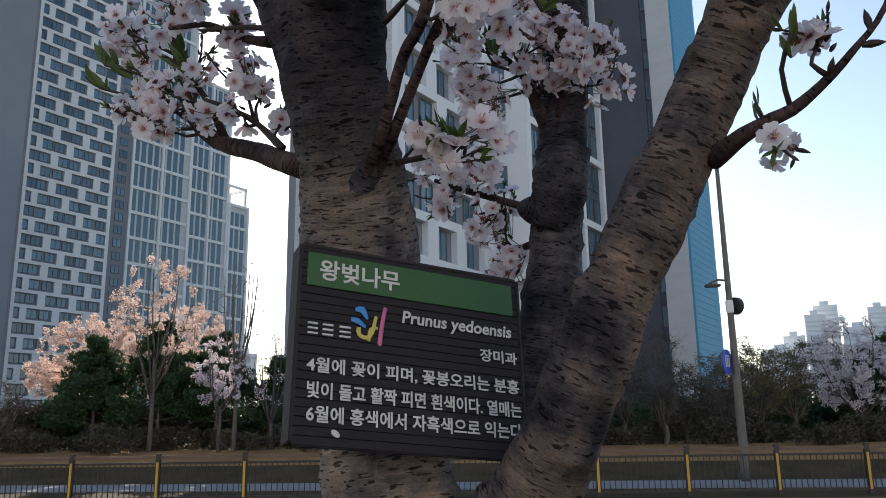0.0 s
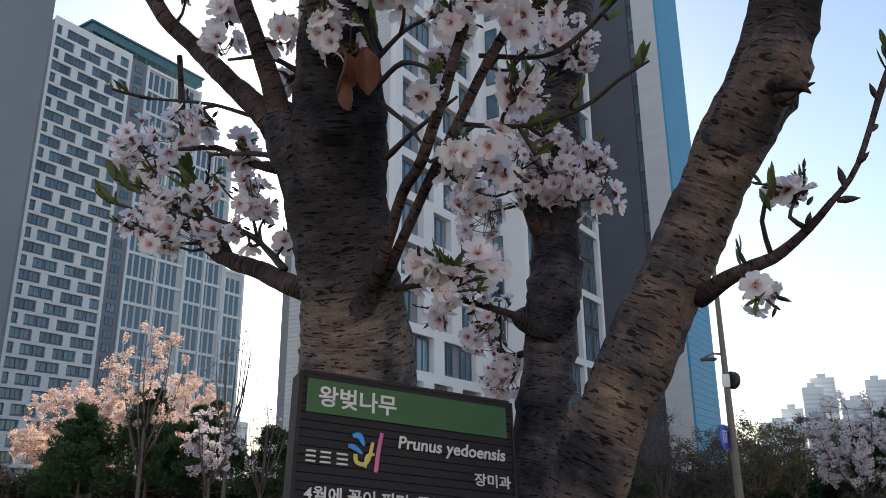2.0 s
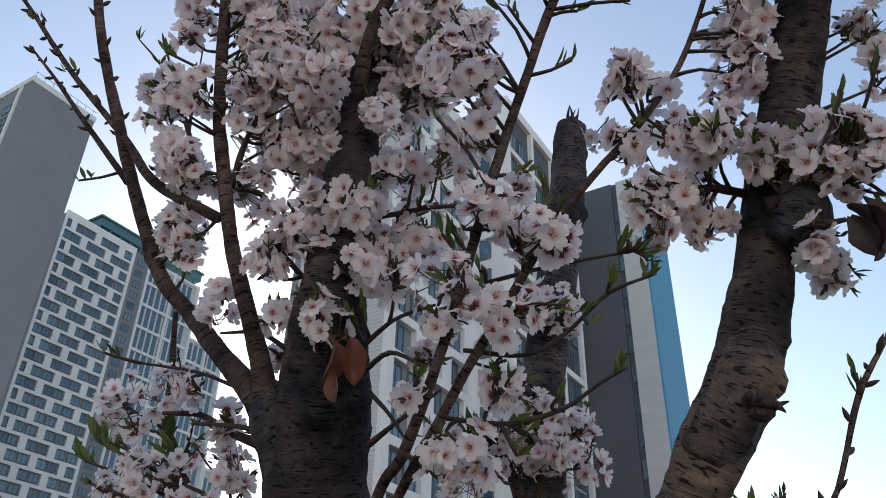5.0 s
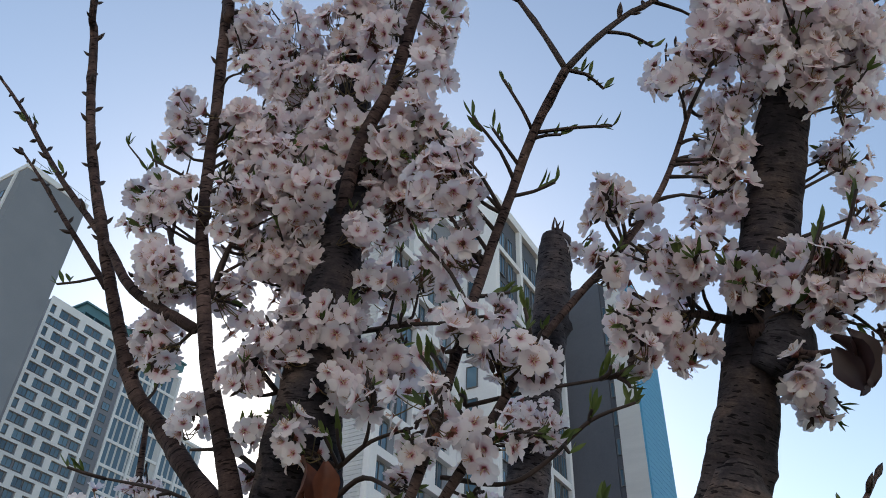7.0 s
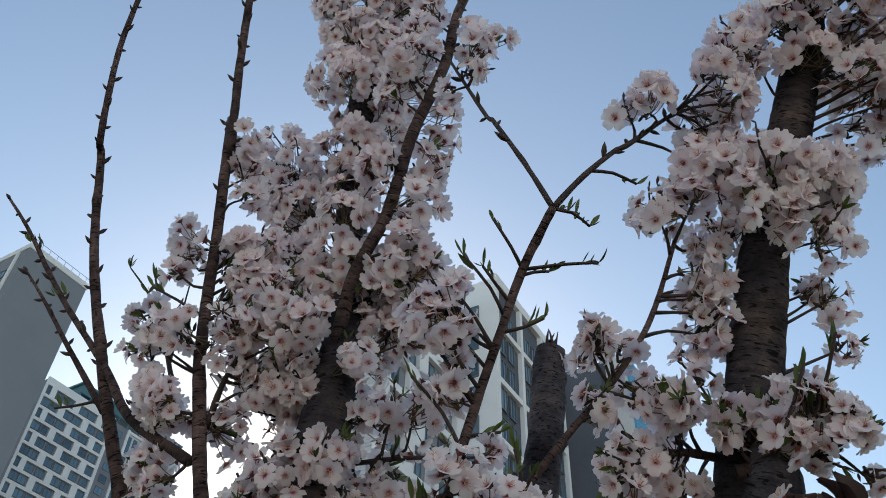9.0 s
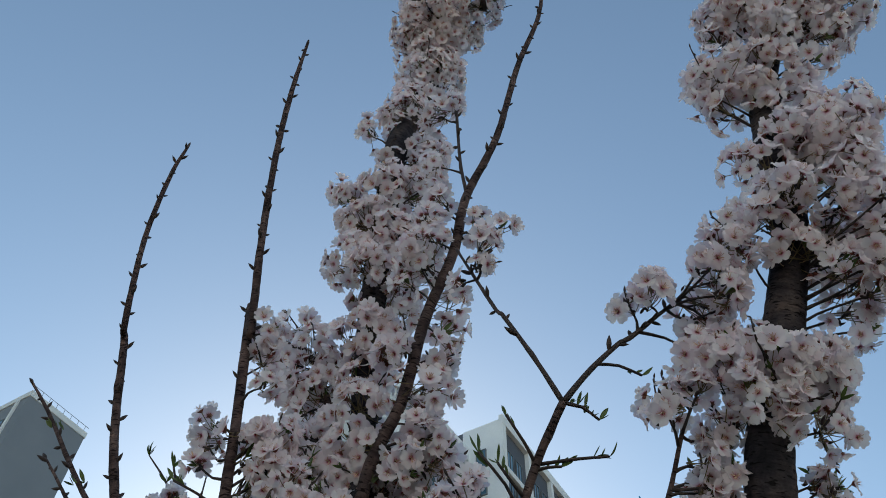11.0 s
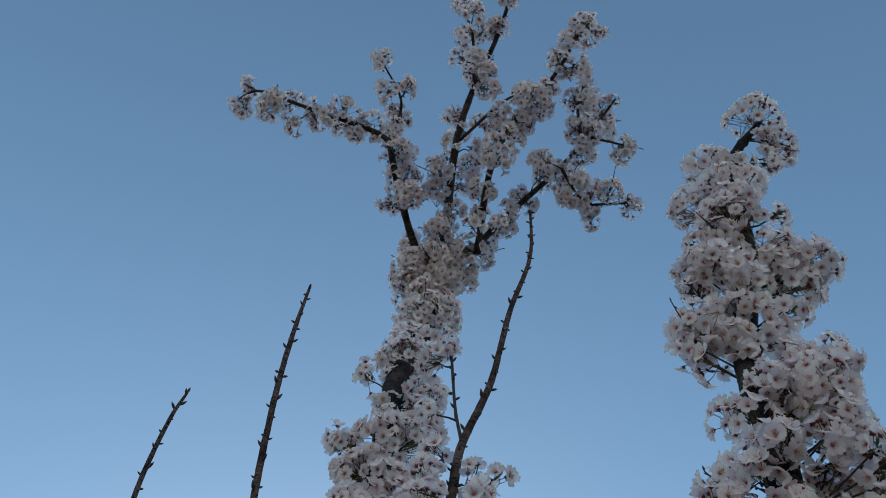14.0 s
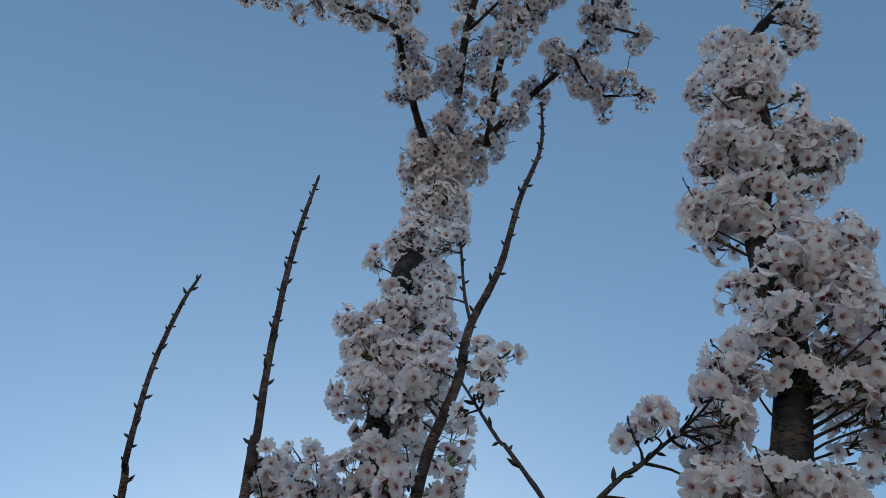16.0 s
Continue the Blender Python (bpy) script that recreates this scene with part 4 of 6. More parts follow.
grow("branch", [(-0.376, 1.14, 1.944, 0.0069), (-0.397, 1.12, 1.997, 0.0047), (-0.417, 1.1, 2.031, 0.0034), (-0.433, 1.1, 2.069, 0.0026)])
grow("branch", [(-0.253, 1.04, 1.89, 0.0054), (-0.31, 1.08, 1.948, 0.0041), (-0.362, 1.1, 1.982, 0.0034), (-0.398, 1.1, 1.997, 0.0025)])
grow("branch", [(-0.188, 1.07, 1.761, 0.0124), (-0.135, 0.995, 1.816, 0.0096), (-0.097, 0.95, 1.867, 0.0076), (-0.063, 0.9, 1.94, 0.007), (-0.032, 0.85, 1.962, 0.007), (0.009, 0.78, 2.033, 0.0066), (0.037, 0.755, 2.116, 0.0061), (0.088, 0.74, 2.307, 0.0067), (0.133, 0.72, 2.448, 0.0064), (0.168, 0.68, 2.532, 0.0069), (0.211, 0.64, 2.602, 0.006)])
grow("knot", [(-0.186, 0.99, 1.993, 0.0587), (-0.205, 0.965, 2.017, 0.0464), (-0.225, 0.94, 2.049, 0.0329), (-0.238, 0.925, 2.085, 0.0198)])
grow("knot", [(-0.175, 1.075, 1.755, 0.030), (-0.156, 1.030, 1.790, 0.030), (-0.131, 0.996, 1.822, 0.0195), (-0.117, 0.982, 1.842, 0.0122)])
grow("knot", [(0.112, 1.44, 1.86, 0.042), (0.128, 1.425, 1.905, 0.049), (0.136, 1.415, 1.945, 0.050), (0.148, 1.42, 2.0, 0.042)])
grow("knot", [(0.120, 1.43, 1.885, 0.034), (0.085, 1.425, 1.892, 0.024), (0.062, 1.42, 1.893, 0.014)])
grow("knot", [(0.325, 0.872, 1.96, 0.034), (0.350, 0.850, 2.005, 0.0375), (0.374, 0.834, 2.045, 0.036), (0.392, 0.832, 2.10, 0.029)], mat=STEM_BARK)
grow("knot", [(0.440, 0.79, 2.20, 0.030), (0.462, 0.775, 2.235, 0.034), (0.462, 0.77, 2.28, 0.028)])
grow("branch", [(0.211, 0.64, 2.602, 0.0046), (0.173, 0.62, 2.68, 0.0038), (0.125, 0.61, 2.781, 0.0036), (0.117, 0.62, 2.801, 0.0036), (0.053, 0.62, 2.97, 0.0026)], bare=True)
grow("branch", [(0.211, 0.64, 2.602, 0.005), (0.261, 0.63, 2.662, 0.0045), (0.315, 0.63, 2.719, 0.0042), (0.331, 0.63, 2.728, 0.0045), (0.45, 0.64, 2.85, 0.0024)], bare=True)
grow("branch", [(-0.172, 1.07, 1.76, 0.0117), (-0.122, 1, 1.82, 0.0086), (-0.078, 0.95, 1.88, 0.0069), (-0.038, 0.895, 1.933, 0.0063), (-0.001, 0.85, 1.98, 0.0064), (0.047, 0.8, 2.049, 0.006), (0.086, 0.78, 2.106, 0.006), (0.156, 0.76, 2.222, 0.0053), (0.217, 0.75, 2.299, 0.0049), (0.279, 0.735, 2.368, 0.0046), (0.339, 0.72, 2.46, 0.0041), (0.4, 0.7, 2.614, 0.0031)])
grow("branch", [(-0.173, 0.92, 2.406, 0.0109), (-0.141, 0.87, 2.479, 0.011), (-0.113, 0.82, 2.638, 0.0117), (-0.061, 0.79, 2.766, 0.0114), (-0.025, 0.76, 2.948, 0.0115), (0.032, 0.73, 3.128, 0.0108), (0.06, 0.71, 3.312, 0.0103), (0.14, 0.68, 3.548, 0.0089), (0.209, 0.65, 3.891, 0.0081), (0.3, 0.62, 4.251, 0.0067), (0.337, 0.6, 4.672, 0.0045)], bare=True)
grow("branch", [(0.064, 0.71, 3.311, 0.0049), (0.048, 0.69, 3.435, 0.004), (0.038, 0.67, 3.67, 0.0038)], bare=True)
grow("branch", [(0.282, 0.9, 1.796, 0.0124), (0.312, 0.85, 1.809, 0.0082), (0.344, 0.82, 1.817, 0.0062), (0.369, 0.8, 1.834, 0.0047), (0.397, 0.79, 1.862, 0.0038), (0.428, 0.78, 1.902, 0.0027), (0.469, 0.77, 1.999, 0.0036), (0.514, 0.77, 2.065, 0.0025)], bare=True)
grow("branch", [(0.04, 0.84, 2.092, 0.0032), (0.117, 0.83, 2.08, 0.0028), (0.166, 0.82, 2.103, 0.0028), (0.219, 0.8, 2.146, 0.0024), (0.278, 0.79, 2.167, 0.0017)])
grow("branch", [(0.011, 0.86, 2.012, 0.0031), (0.094, 0.85, 2, 0.003), (0.161, 0.84, 2.015, 0.0027), (0.201, 0.82, 2.037, 0.0023), (0.235, 0.81, 2.053, 0.0017)])
grow("branch", [(0.07, 0.8, 2.166, 0.0028), (0.141, 0.79, 2.179, 0.0025), (0.21, 0.78, 2.187, 0.0021), (0.266, 0.78, 2.196, 0.0017)])
grow("branch", [(-0.093, 0.9, 2.339, 0.0042), (-0.012, 0.86, 2.325, 0.0032), (0.062, 0.84, 2.314, 0.0024)])
grow("branch", [(-0.095, 0.88, 2.081, 0.004), (-0.055, 0.85, 2.095, 0.0029), (-0.012, 0.83, 2.07, 0.0021)])
grow("branch", [(-0.095, 0.88, 2.121, 0.0038), (-0.05, 0.85, 2.143, 0.0026), (0.004, 0.83, 2.152, 0.0018)])
grow("branch", [(-0.085, 0.9, 1.99, 0.0043), (-0.042, 0.87, 2.012, 0.0028), (0.012, 0.85, 2.044, 0.0017)])
grow("branch", [(-0.088, 0.89, 2.062, 0.0033), (-0.052, 0.86, 2.016, 0.0024), (-0.024, 0.85, 1.973, 0.0013)])
grow("branch", [(-0.188, 0.9, 2.23, 0.004), (-0.225, 0.88, 2.267, 0.0033), (-0.249, 0.86, 2.303, 0.002)])
grow("branch", [(-0.21, 0.92, 2.134, 0.0043), (-0.258, 0.93, 2.166, 0.0032), (-0.32, 0.94, 2.172, 0.002)])
grow("branch", [(-0.227, 0.95, 2.079, 0.0047), (-0.288, 0.98, 2.101, 0.0033), (-0.369, 1, 2.137, 0.0025), (-0.49, 1.02, 2.166, 0.0017)])
grow("branch", [(-0.241, 0.98, 2.033, 0.0047), (-0.295, 1, 2.053, 0.0032), (-0.371, 1.02, 2.065, 0.0025)])
grow("branch", [(-0.321, 0.88, 2.391, 0.0052), (-0.297, 0.85, 2.466, 0.0039), (-0.267, 0.83, 2.515, 0.0031)])
grow("branch", [(0.126, 1.45, 1.891, 0.0123), (0.085, 1.42, 1.891, 0.0081), (0.01, 1.44, 1.921, 0.0062), (-0.061, 1.42, 1.941, 0.0046), (-0.089, 1.4, 1.947, 0.0036)])
grow("branch", [(0.131, 1.42, 2.016, 0.0174), (0.103, 1.4, 2.064, 0.0122), (0.08, 1.38, 2.122, 0.0071), (0.042, 1.35, 2.155, 0.0045)])
grow("branch", [(0.131, 1.4, 2.03, 0.0101), (0.149, 1.38, 2.085, 0.007), (0.191, 1.38, 2.136, 0.0045)])
grow("branch", [(0.119, 1.46, 1.837, 0.0082), (0.088, 1.46, 1.838, 0.0072), (0.051, 1.5, 1.838, 0.0053), (0.024, 1.52, 1.854, 0.0038)])
grow("branch", [(-0.087, 0.99, 1.842, 0.0043), (-0.042, 0.98, 1.847, 0.0032), (0.002, 0.97, 1.863, 0.0025)])
grow("branch", [(0.424, 0.78, 2.251, 0.0153), (0.448, 0.765, 2.25, 0.0137), (0.493, 0.75, 2.264, 0.0095), (0.541, 0.74, 2.277, 0.0058), (0.595, 0.735, 2.294, 0.0031)])
grow("branch", [(0.459, 0.76, 2.251, 0.0089), (0.464, 0.745, 2.205, 0.0049), (0.494, 0.74, 2.205, 0.0029)])
grow("branch", [(0.415, 0.8, 2.287, 0.0066), (0.368, 0.78, 2.284, 0.0047), (0.324, 0.77, 2.283, 0.0032), (0.283, 0.76, 2.304, 0.0022)])
grow("branch", [(-0.147, 0.9, 2.615, 0.0096), (-0.284, 0.93, 3.014, 0.007), (-0.38, 0.95, 3.119, 0.0049)])
grow("branch", [(-0.035, 0.794, 4.457, 0.0156), (-0.117, 0.625, 4.561, 0.014), (-0.166, 0.377, 4.675, 0.0124), (-0.189, 0.284, 4.738, 0.0106), (-0.309, 0.226, 4.778, 0.0089), (-0.512, 0.138, 4.801, 0.007), (-0.66, 0.075, 4.819, 0.0052), (-0.755, 0.1, 4.834, 0.0033)])
grow("branch", [(-0.181, 0.296, 4.758, 0.0065), (-0.129, 0.178, 4.888, 0.005), (-0.193, 0.036, 5.004, 0.0034)])
grow("branch", [(-0.035, 0.794, 4.457, 0.0177), (0.015, 0.606, 4.664, 0.0161), (0.073, 0.349, 4.866, 0.0143), (0.169, 0.151, 5.031, 0.0122), (0.267, 0.001, 5.174, 0.0099), (0.343, -0.161, 5.309, 0.0075), (0.383, -0.361, 5.436, 0.0049)])
grow("branch", [(0.161, 0.158, 5.005, 0.0069), (0.17, -0.045, 5.13, 0.0053), (0.122, -0.143, 5.238, 0.0036)])
grow("branch", [(0.12, 0.692, 4.504, 0.0135), (0.202, 0.417, 4.706, 0.0118), (0.326, 0.259, 4.85, 0.01), (0.482, 0.138, 4.97, 0.0079), (0.597, 0.006, 5.085, 0.0058), (0.678, -0.049, 5.19, 0.0035)])
grow("branch", [(-0.024, 0.795, 4.457, 0.0135), (0.215, 0.626, 4.646, 0.0116), (0.444, 0.492, 4.791, 0.0094), (0.588, 0.392, 4.916, 0.0071), (0.731, 0.267, 5.036, 0.0046)])
grow("branch", [(0.468, 0.455, 4.72, 0.0065), (0.505, 0.53, 4.695, 0.0054), (0.544, 0.592, 4.67, 0.0043), (0.561, 0.662, 4.644, 0.0032)])
grow("branch", [(0.561, 0.378, 4.832, 0.0067), (0.564, 0.245, 4.912, 0.005), (0.621, 0.151, 4.971, 0.0034)])
grow("branch", [(0.544, 0.592, 4.67, 0.0054), (0.711, 0.604, 4.692, 0.0033)])
grow("branch", [(0.596, 0.369, 4.829, 0.0055), (0.736, 0.408, 4.796, 0.0033)])
grow("branch", [(0.089, 0.322, 4.77, 0.0065), (0.276, 0.198, 4.843, 0.0049), (0.413, 0.174, 4.889, 0.0033)])
bloom([(-0.174, 0.843, 2.326, 0.028), (-0.105, 0.834, 2.309, 0.033), (-0.076, 0.877, 2.26, 0.052), (-0.1, 0.847, 2.214, 0.032), (-0.152, 0.836, 2.142, 0.024), (-0.132, 0.855, 2.127, 0.03), (-0.149, 0.842, 2.137, 0.018), (-0.079, 0.901, 2.544, 0.052), (-0.049, 0.877, 2.561, 0.029), (-0.007, 0.9, 2.653, 0.062), (-0.088, 0.896, 2.706, 0.037), (-0.127, 0.837, 2.98, 0.061), (-0.134, 0.842, 2.913, 0.035), (-0.091, 0.843, 3.22, 0.086), (-0.173, 0.809, 3.235, 0.06), (-0.132, 0.802, 3.261, 0.036), (-0.117, 0.831, 2.694, 0.047), (-0.155, 0.832, 2.715, 0.031), (-0.041, 0.872, 2.651, 0.047), (-0.021, 0.89, 2.61, 0.039), (-0.14, 0.836, 2.438, 0.036), (-0.19, 0.826, 3.228, 0.076)])
bloom([(-0.114, 0.815, 3.297, 0.087), (-0.239, 0.798, 3.457, 0.068), (-0.221, 0.809, 3.378, 0.05), (-0.152, 0.78, 3.474, 0.071), (-0.153, 0.796, 3.396, 0.049), (-0.057, 0.811, 3.54, 0.073), (-0.083, 0.816, 3.662, 0.044), (-0.081, 0.821, 3.712, 0.061), (-0.214, 0.768, 3.764, 0.045), (-0.122, 0.796, 3.913, 0.08), (-0.084, 0.842, 3.893, 0.048), (-0.084, 0.801, 4.204, 0.096), (-0.027, 0.801, 4.312, 0.075), (-0.108, 0.773, 4.38, 0.092), (-0.12, 0.741, 4.495, 0.055), (-0.01, 0.75, 4.459, 0.094), (-0.086, 0.75, 4.5, 0.058), (-0.107, 0.873, 3.097, 0.073), (-0.147, 0.82, 3.014, 0.041), (-0.144, 0.835, 2.781, 0.061)])
bloom([(-0.12, 0.831, 2.301, 0.037), (-0.139, 0.852, 2.346, 0.025), (-0.182, 0.848, 2.276, 0.033), (-0.158, 0.846, 2.256, 0.024), (-0.069, 0.904, 2.255, 0.025), (-0.084, 0.864, 2.218, 0.035), (-0.112, 0.849, 2.468, 0.041), (-0.117, 0.847, 2.508, 0.027), (-0.063, 0.904, 2.422, 0.041), (-0.088, 0.871, 2.407, 0.028), (-0.124, 0.804, 4.002, 0.085), (-0.159, 0.801, 3.894, 0.052), (-0.04, 0.841, 4.1, 0.076), (-0.089, 0.826, 4.021, 0.041), (-0.075, 0.806, 4.346, 0.095), (-0.019, 0.835, 4.284, 0.069), (-0.104, 0.741, 4.455, 0.098), (-0.066, 0.799, 4.419, 0.06), (0.018, 0.762, 4.485, 0.09), (-0.052, 0.766, 4.472, 0.066), (-0.269, 0.781, 3.5, 0.035)])
bloom([(-0.091, 0.805, 3.464, 0.079), (-0.074, 0.795, 3.554, 0.046), (-0.144, 0.769, 3.635, 0.032), (-0.141, 0.777, 3.55, 0.04), (-0.061, 0.833, 3.732, 0.07), (-0.098, 0.806, 3.632, 0.039), (-0.195, 0.802, 3.349, 0.069), (-0.153, 0.783, 3.377, 0.044), (-0.083, 0.834, 3.291, 0.073), (-0.131, 0.801, 3.295, 0.042), (-0.16, 0.798, 3.152, 0.063), (-0.118, 0.836, 3.172, 0.043), (-0.05, 0.81, 4.25, 0.084), (-0.079, 0.785, 4.348, 0.065), (-0.073, 0.773, 4.414, 0.08), (-0.086, 0.735, 4.487, 0.06), (0.011, 0.743, 4.486, 0.077), (-0.028, 0.689, 4.466, 0.054)])
bloom([(0.411, 0.752, 2.455, 0.038), (0.442, 0.756, 2.302, 0.031), (0.418, 0.734, 2.304, 0.021), (0.532, 0.789, 2.381, 0.037), (0.478, 0.729, 2.34, 0.021), (0.485, 0.826, 2.173, 0.016), (0.587, 0.725, 2.489, 0.029), (0.575, 0.742, 2.505, 0.023), (0.525, 0.666, 2.724, 0.055), (0.545, 0.632, 2.668, 0.031), (0.592, 0.652, 2.676, 0.053), (0.637, 0.654, 2.699, 0.035), (0.624, 0.688, 2.642, 0.044), (0.655, 0.692, 2.695, 0.029), (0.535, 0.661, 2.568, 0.037), (0.549, 0.648, 2.591, 0.025), (0.559, 0.731, 2.505, 0.025), (0.433, 0.723, 2.506, 0.024), (0.405, 0.772, 2.42, 0.033), (0.394, 0.766, 2.385, 0.023), (0.65, 0.408, 3.495, 0.062), (0.689, 0.391, 3.476, 0.043)])
bloom([(0.793, 0.413, 3.482, 0.08), (0.721, 0.407, 3.449, 0.06), (0.891, 0.421, 3.517, 0.054), (0.869, 0.442, 3.461, 0.039), (0.591, 0.465, 3.331, 0.061), (0.634, 0.473, 3.315, 0.038), (0.599, 0.488, 3.218, 0.046), (0.588, 0.479, 3.266, 0.034), (0.735, 0.513, 3.151, 0.073), (0.666, 0.507, 3.102, 0.047), (0.811, 0.5, 3.163, 0.056), (0.789, 0.54, 2.981, 0.05), (0.815, 0.539, 3.054, 0.04), (0.52, 0.571, 2.877, 0.052), (0.55, 0.58, 2.853, 0.032), (0.594, 0.552, 2.911, 0.049), (0.606, 0.542, 2.965, 0.038), (0.676, 0.618, 2.894, 0.071), (0.705, 0.576, 2.911, 0.046), (0.744, 0.592, 2.886, 0.055), (0.769, 0.573, 2.928, 0.038)])
bloom([(0.699, 0.654, 2.783, 0.047), (0.719, 0.663, 2.758, 0.035), (0.473, 0.666, 2.688, 0.058), (0.511, 0.675, 2.671, 0.045), (0.545, 0.645, 2.675, 0.057), (0.506, 0.662, 2.667, 0.039), (0.621, 0.685, 2.674, 0.058), (0.572, 0.636, 2.662, 0.044), (0.463, 0.708, 2.597, 0.049), (0.594, 0.688, 2.573, 0.04), (0.619, 0.705, 2.629, 0.032), (0.971, 0.199, 4.098, 0.079), (0.976, 0.242, 4.032, 0.044), (1.019, 0.259, 4.043, 0.064), (0.774, 0.275, 3.927, 0.061), (0.813, 0.254, 3.913, 0.039), (0.802, 0.295, 3.815, 0.081), (0.782, 0.318, 3.689, 0.059), (0.723, 0.33, 3.746, 0.079), (0.765, 0.343, 3.697, 0.057), (0.758, 0.34, 3.628, 0.078)])
bloom([(0.799, 0.305, 3.705, 0.06), (0.889, 0.34, 3.685, 0.034), (0.837, 0.337, 3.655, 0.033), (0.678, 0.399, 3.494, 0.08), (0.728, 0.403, 3.461, 0.052), (0.812, 0.387, 3.543, 0.073), (0.87, 0.393, 3.549, 0.046), (0.905, 0.41, 3.51, 0.066), (0.854, 0.394, 3.509, 0.039), (0.85, 0.438, 3.434, 0.061), (0.864, 0.426, 3.52, 0.048), (0.584, 0.456, 3.299, 0.057), (0.561, 0.486, 3.27, 0.038), (0.669, 0.474, 3.378, 0.063), (0.631, 0.475, 3.28, 0.037), (0.756, 0.484, 3.111, 0.065), (0.796, 0.494, 3.092, 0.042), (0.48, 0.65, 2.68, 0.041), (0.515, 0.654, 2.706, 0.031), (0.528, 0.613, 2.65, 0.043), (0.52, 0.665, 2.711, 0.029), (0.543, 0.646, 2.615, 0.039)])
bloom([(0.56, 0.633, 2.641, 0.027), (0.49, 0.634, 2.597, 0.039), (0.516, 0.641, 2.647, 0.024), (0.409, 0.727, 2.299, 0.025), (0.408, 0.742, 2.284, 0.018), (0.438, 0.747, 2.286, 0.022), (0.512, 0.646, 2.678, 0.048), (0.492, 0.651, 2.716, 0.031), (0.563, 0.642, 2.652, 0.049), (0.534, 0.658, 2.63, 0.031), (0.637, 0.577, 2.857, 0.052), (0.665, 0.573, 2.92, 0.03), (0.749, 0.505, 3.134, 0.054), (0.737, 0.513, 3.066, 0.037), (0.701, 0.5, 3.154, 0.052), (0.71, 0.524, 3.119, 0.036), (0.811, 0.421, 3.498, 0.062), (0.743, 0.409, 3.419, 0.044), (0.665, 0.457, 3.272, 0.044), (0.696, 0.456, 3.352, 0.029), (0.74, 0.403, 3.525, 0.064), (0.716, 0.404, 3.41, 0.034)])
bloom([(0.707, 0.436, 3.348, 0.053), (0.681, 0.468, 3.384, 0.036), (0.733, 0.368, 3.589, 0.065), (0.749, 0.34, 3.663, 0.049), (0.837, 0.29, 3.785, 0.058), (0.875, 0.275, 3.897, 0.043), (0.477, 0.777, 2.317, 0.018), (0.601, 0.763, 2.434, 0.024), (0.452, 0.749, 2.324, 0.023), (0.728, 0.469, 3.301, 0.06), (0.671, 0.465, 3.25, 0.039), (0.737, 0.494, 3.198, 0.066), (0.671, 0.483, 3.109, 0.044), (0.818, 0.479, 3.181, 0.058), (0.775, 0.496, 3.169, 0.04), (0.717, 0.529, 3.089, 0.063), (0.753, 0.497, 3.098, 0.044), (0.618, 0.519, 3.045, 0.054), (0.584, 0.526, 3.07, 0.037), (0.762, 0.504, 3.005, 0.052), (0.778, 0.495, 3.063, 0.04), (0.631, 0.513, 2.946, 0.057)])
bloom([(0.705, 0.547, 3.035, 0.038)])
bloom([(0.17, 1.366, 2.121, 0.065), (0.11, 1.382, 2.116, 0.044), (0.215, 1.405, 2.18, 0.04), (0.16, 1.337, 2.404, 0.055), (0.196, 1.361, 2.389, 0.039), (0.306, 1.351, 2.853, 0.036), (0.095, 1.388, 2.248, 0.047), (0.153, 1.356, 2.193, 0.046)])
bloom([(-0.448, 0.974, 2.353, 0.045), (-0.417, 0.996, 2.343, 0.025), (-0.456, 0.984, 2.394, 0.039), (-0.35, 0.977, 2.219, 0.028), (-0.333, 0.922, 2.137, 0.022), (-0.293, 0.936, 2.117, 0.019)])
bloom([(-0.424, 0.844, 2.718, 0.032), (-0.426, 0.835, 2.67, 0.019), (-0.288, 0.849, 2.66, 0.056), (-0.305, 0.864, 2.621, 0.041), (-0.41, 0.844, 2.548, 0.035), (-0.426, 0.831, 2.523, 0.013), (-0.311, 0.845, 2.382, 0.032), (-0.389, 0.821, 2.972, 0.043), (-0.35, 0.784, 2.955, 0.025), (-0.404, 0.833, 2.747, 0.049), (-0.288, 0.861, 2.635, 0.047), (-0.299, 0.845, 2.67, 0.035), (-0.374, 0.887, 2.415, 0.041), (-0.377, 0.847, 2.422, 0.029), (-0.356, 0.793, 2.969, 0.034), (-0.365, 0.81, 2.957, 0.046)])
bloom([(-0.273, 0.88, 2.203, 0.029), (-0.305, 0.903, 2.211, 0.021), (-0.229, 0.883, 2.168, 0.024), (-0.238, 0.858, 2.226, 0.032)])
bloom([(-0.422, 0.896, 2.464, 0.047), (-0.398, 0.896, 2.42, 0.028), (-0.414, 0.92, 2.355, 0.029), (-0.38, 0.908, 2.319, 0.033), (-0.424, 0.891, 2.46, 0.038), (-0.469, 0.928, 2.472, 0.022), (-0.396, 0.915, 2.366, 0.027)])
bloom([(-0.475, 1.15, 2.01, 0.048), (-0.562, 1.171, 2.153, 0.04), (-0.466, 1.149, 2.174, 0.044), (-0.538, 1.154, 2.001, 0.029), (-0.511, 1.16, 2.055, 0.033), (-0.484, 1.136, 1.972, 0.032), (-0.428, 1.128, 2.007, 0.026), (-0.542, 1.175, 2.113, 0.03), (-0.49, 1.144, 2.144, 0.03)])
bloom([(-0.335, 1.024, 2.059, 0.026)])
bloom([(-0.404, 1.09, 2.043, 0.031), (-0.376, 1.094, 1.971, 0.029)])
bloom([(-0.324, 1.066, 2.009, 0.04), (-0.258, 1.05, 1.933, 0.019), (-0.323, 1.057, 1.953, 0.024), (-0.3, 1.071, 1.983, 0.023)])
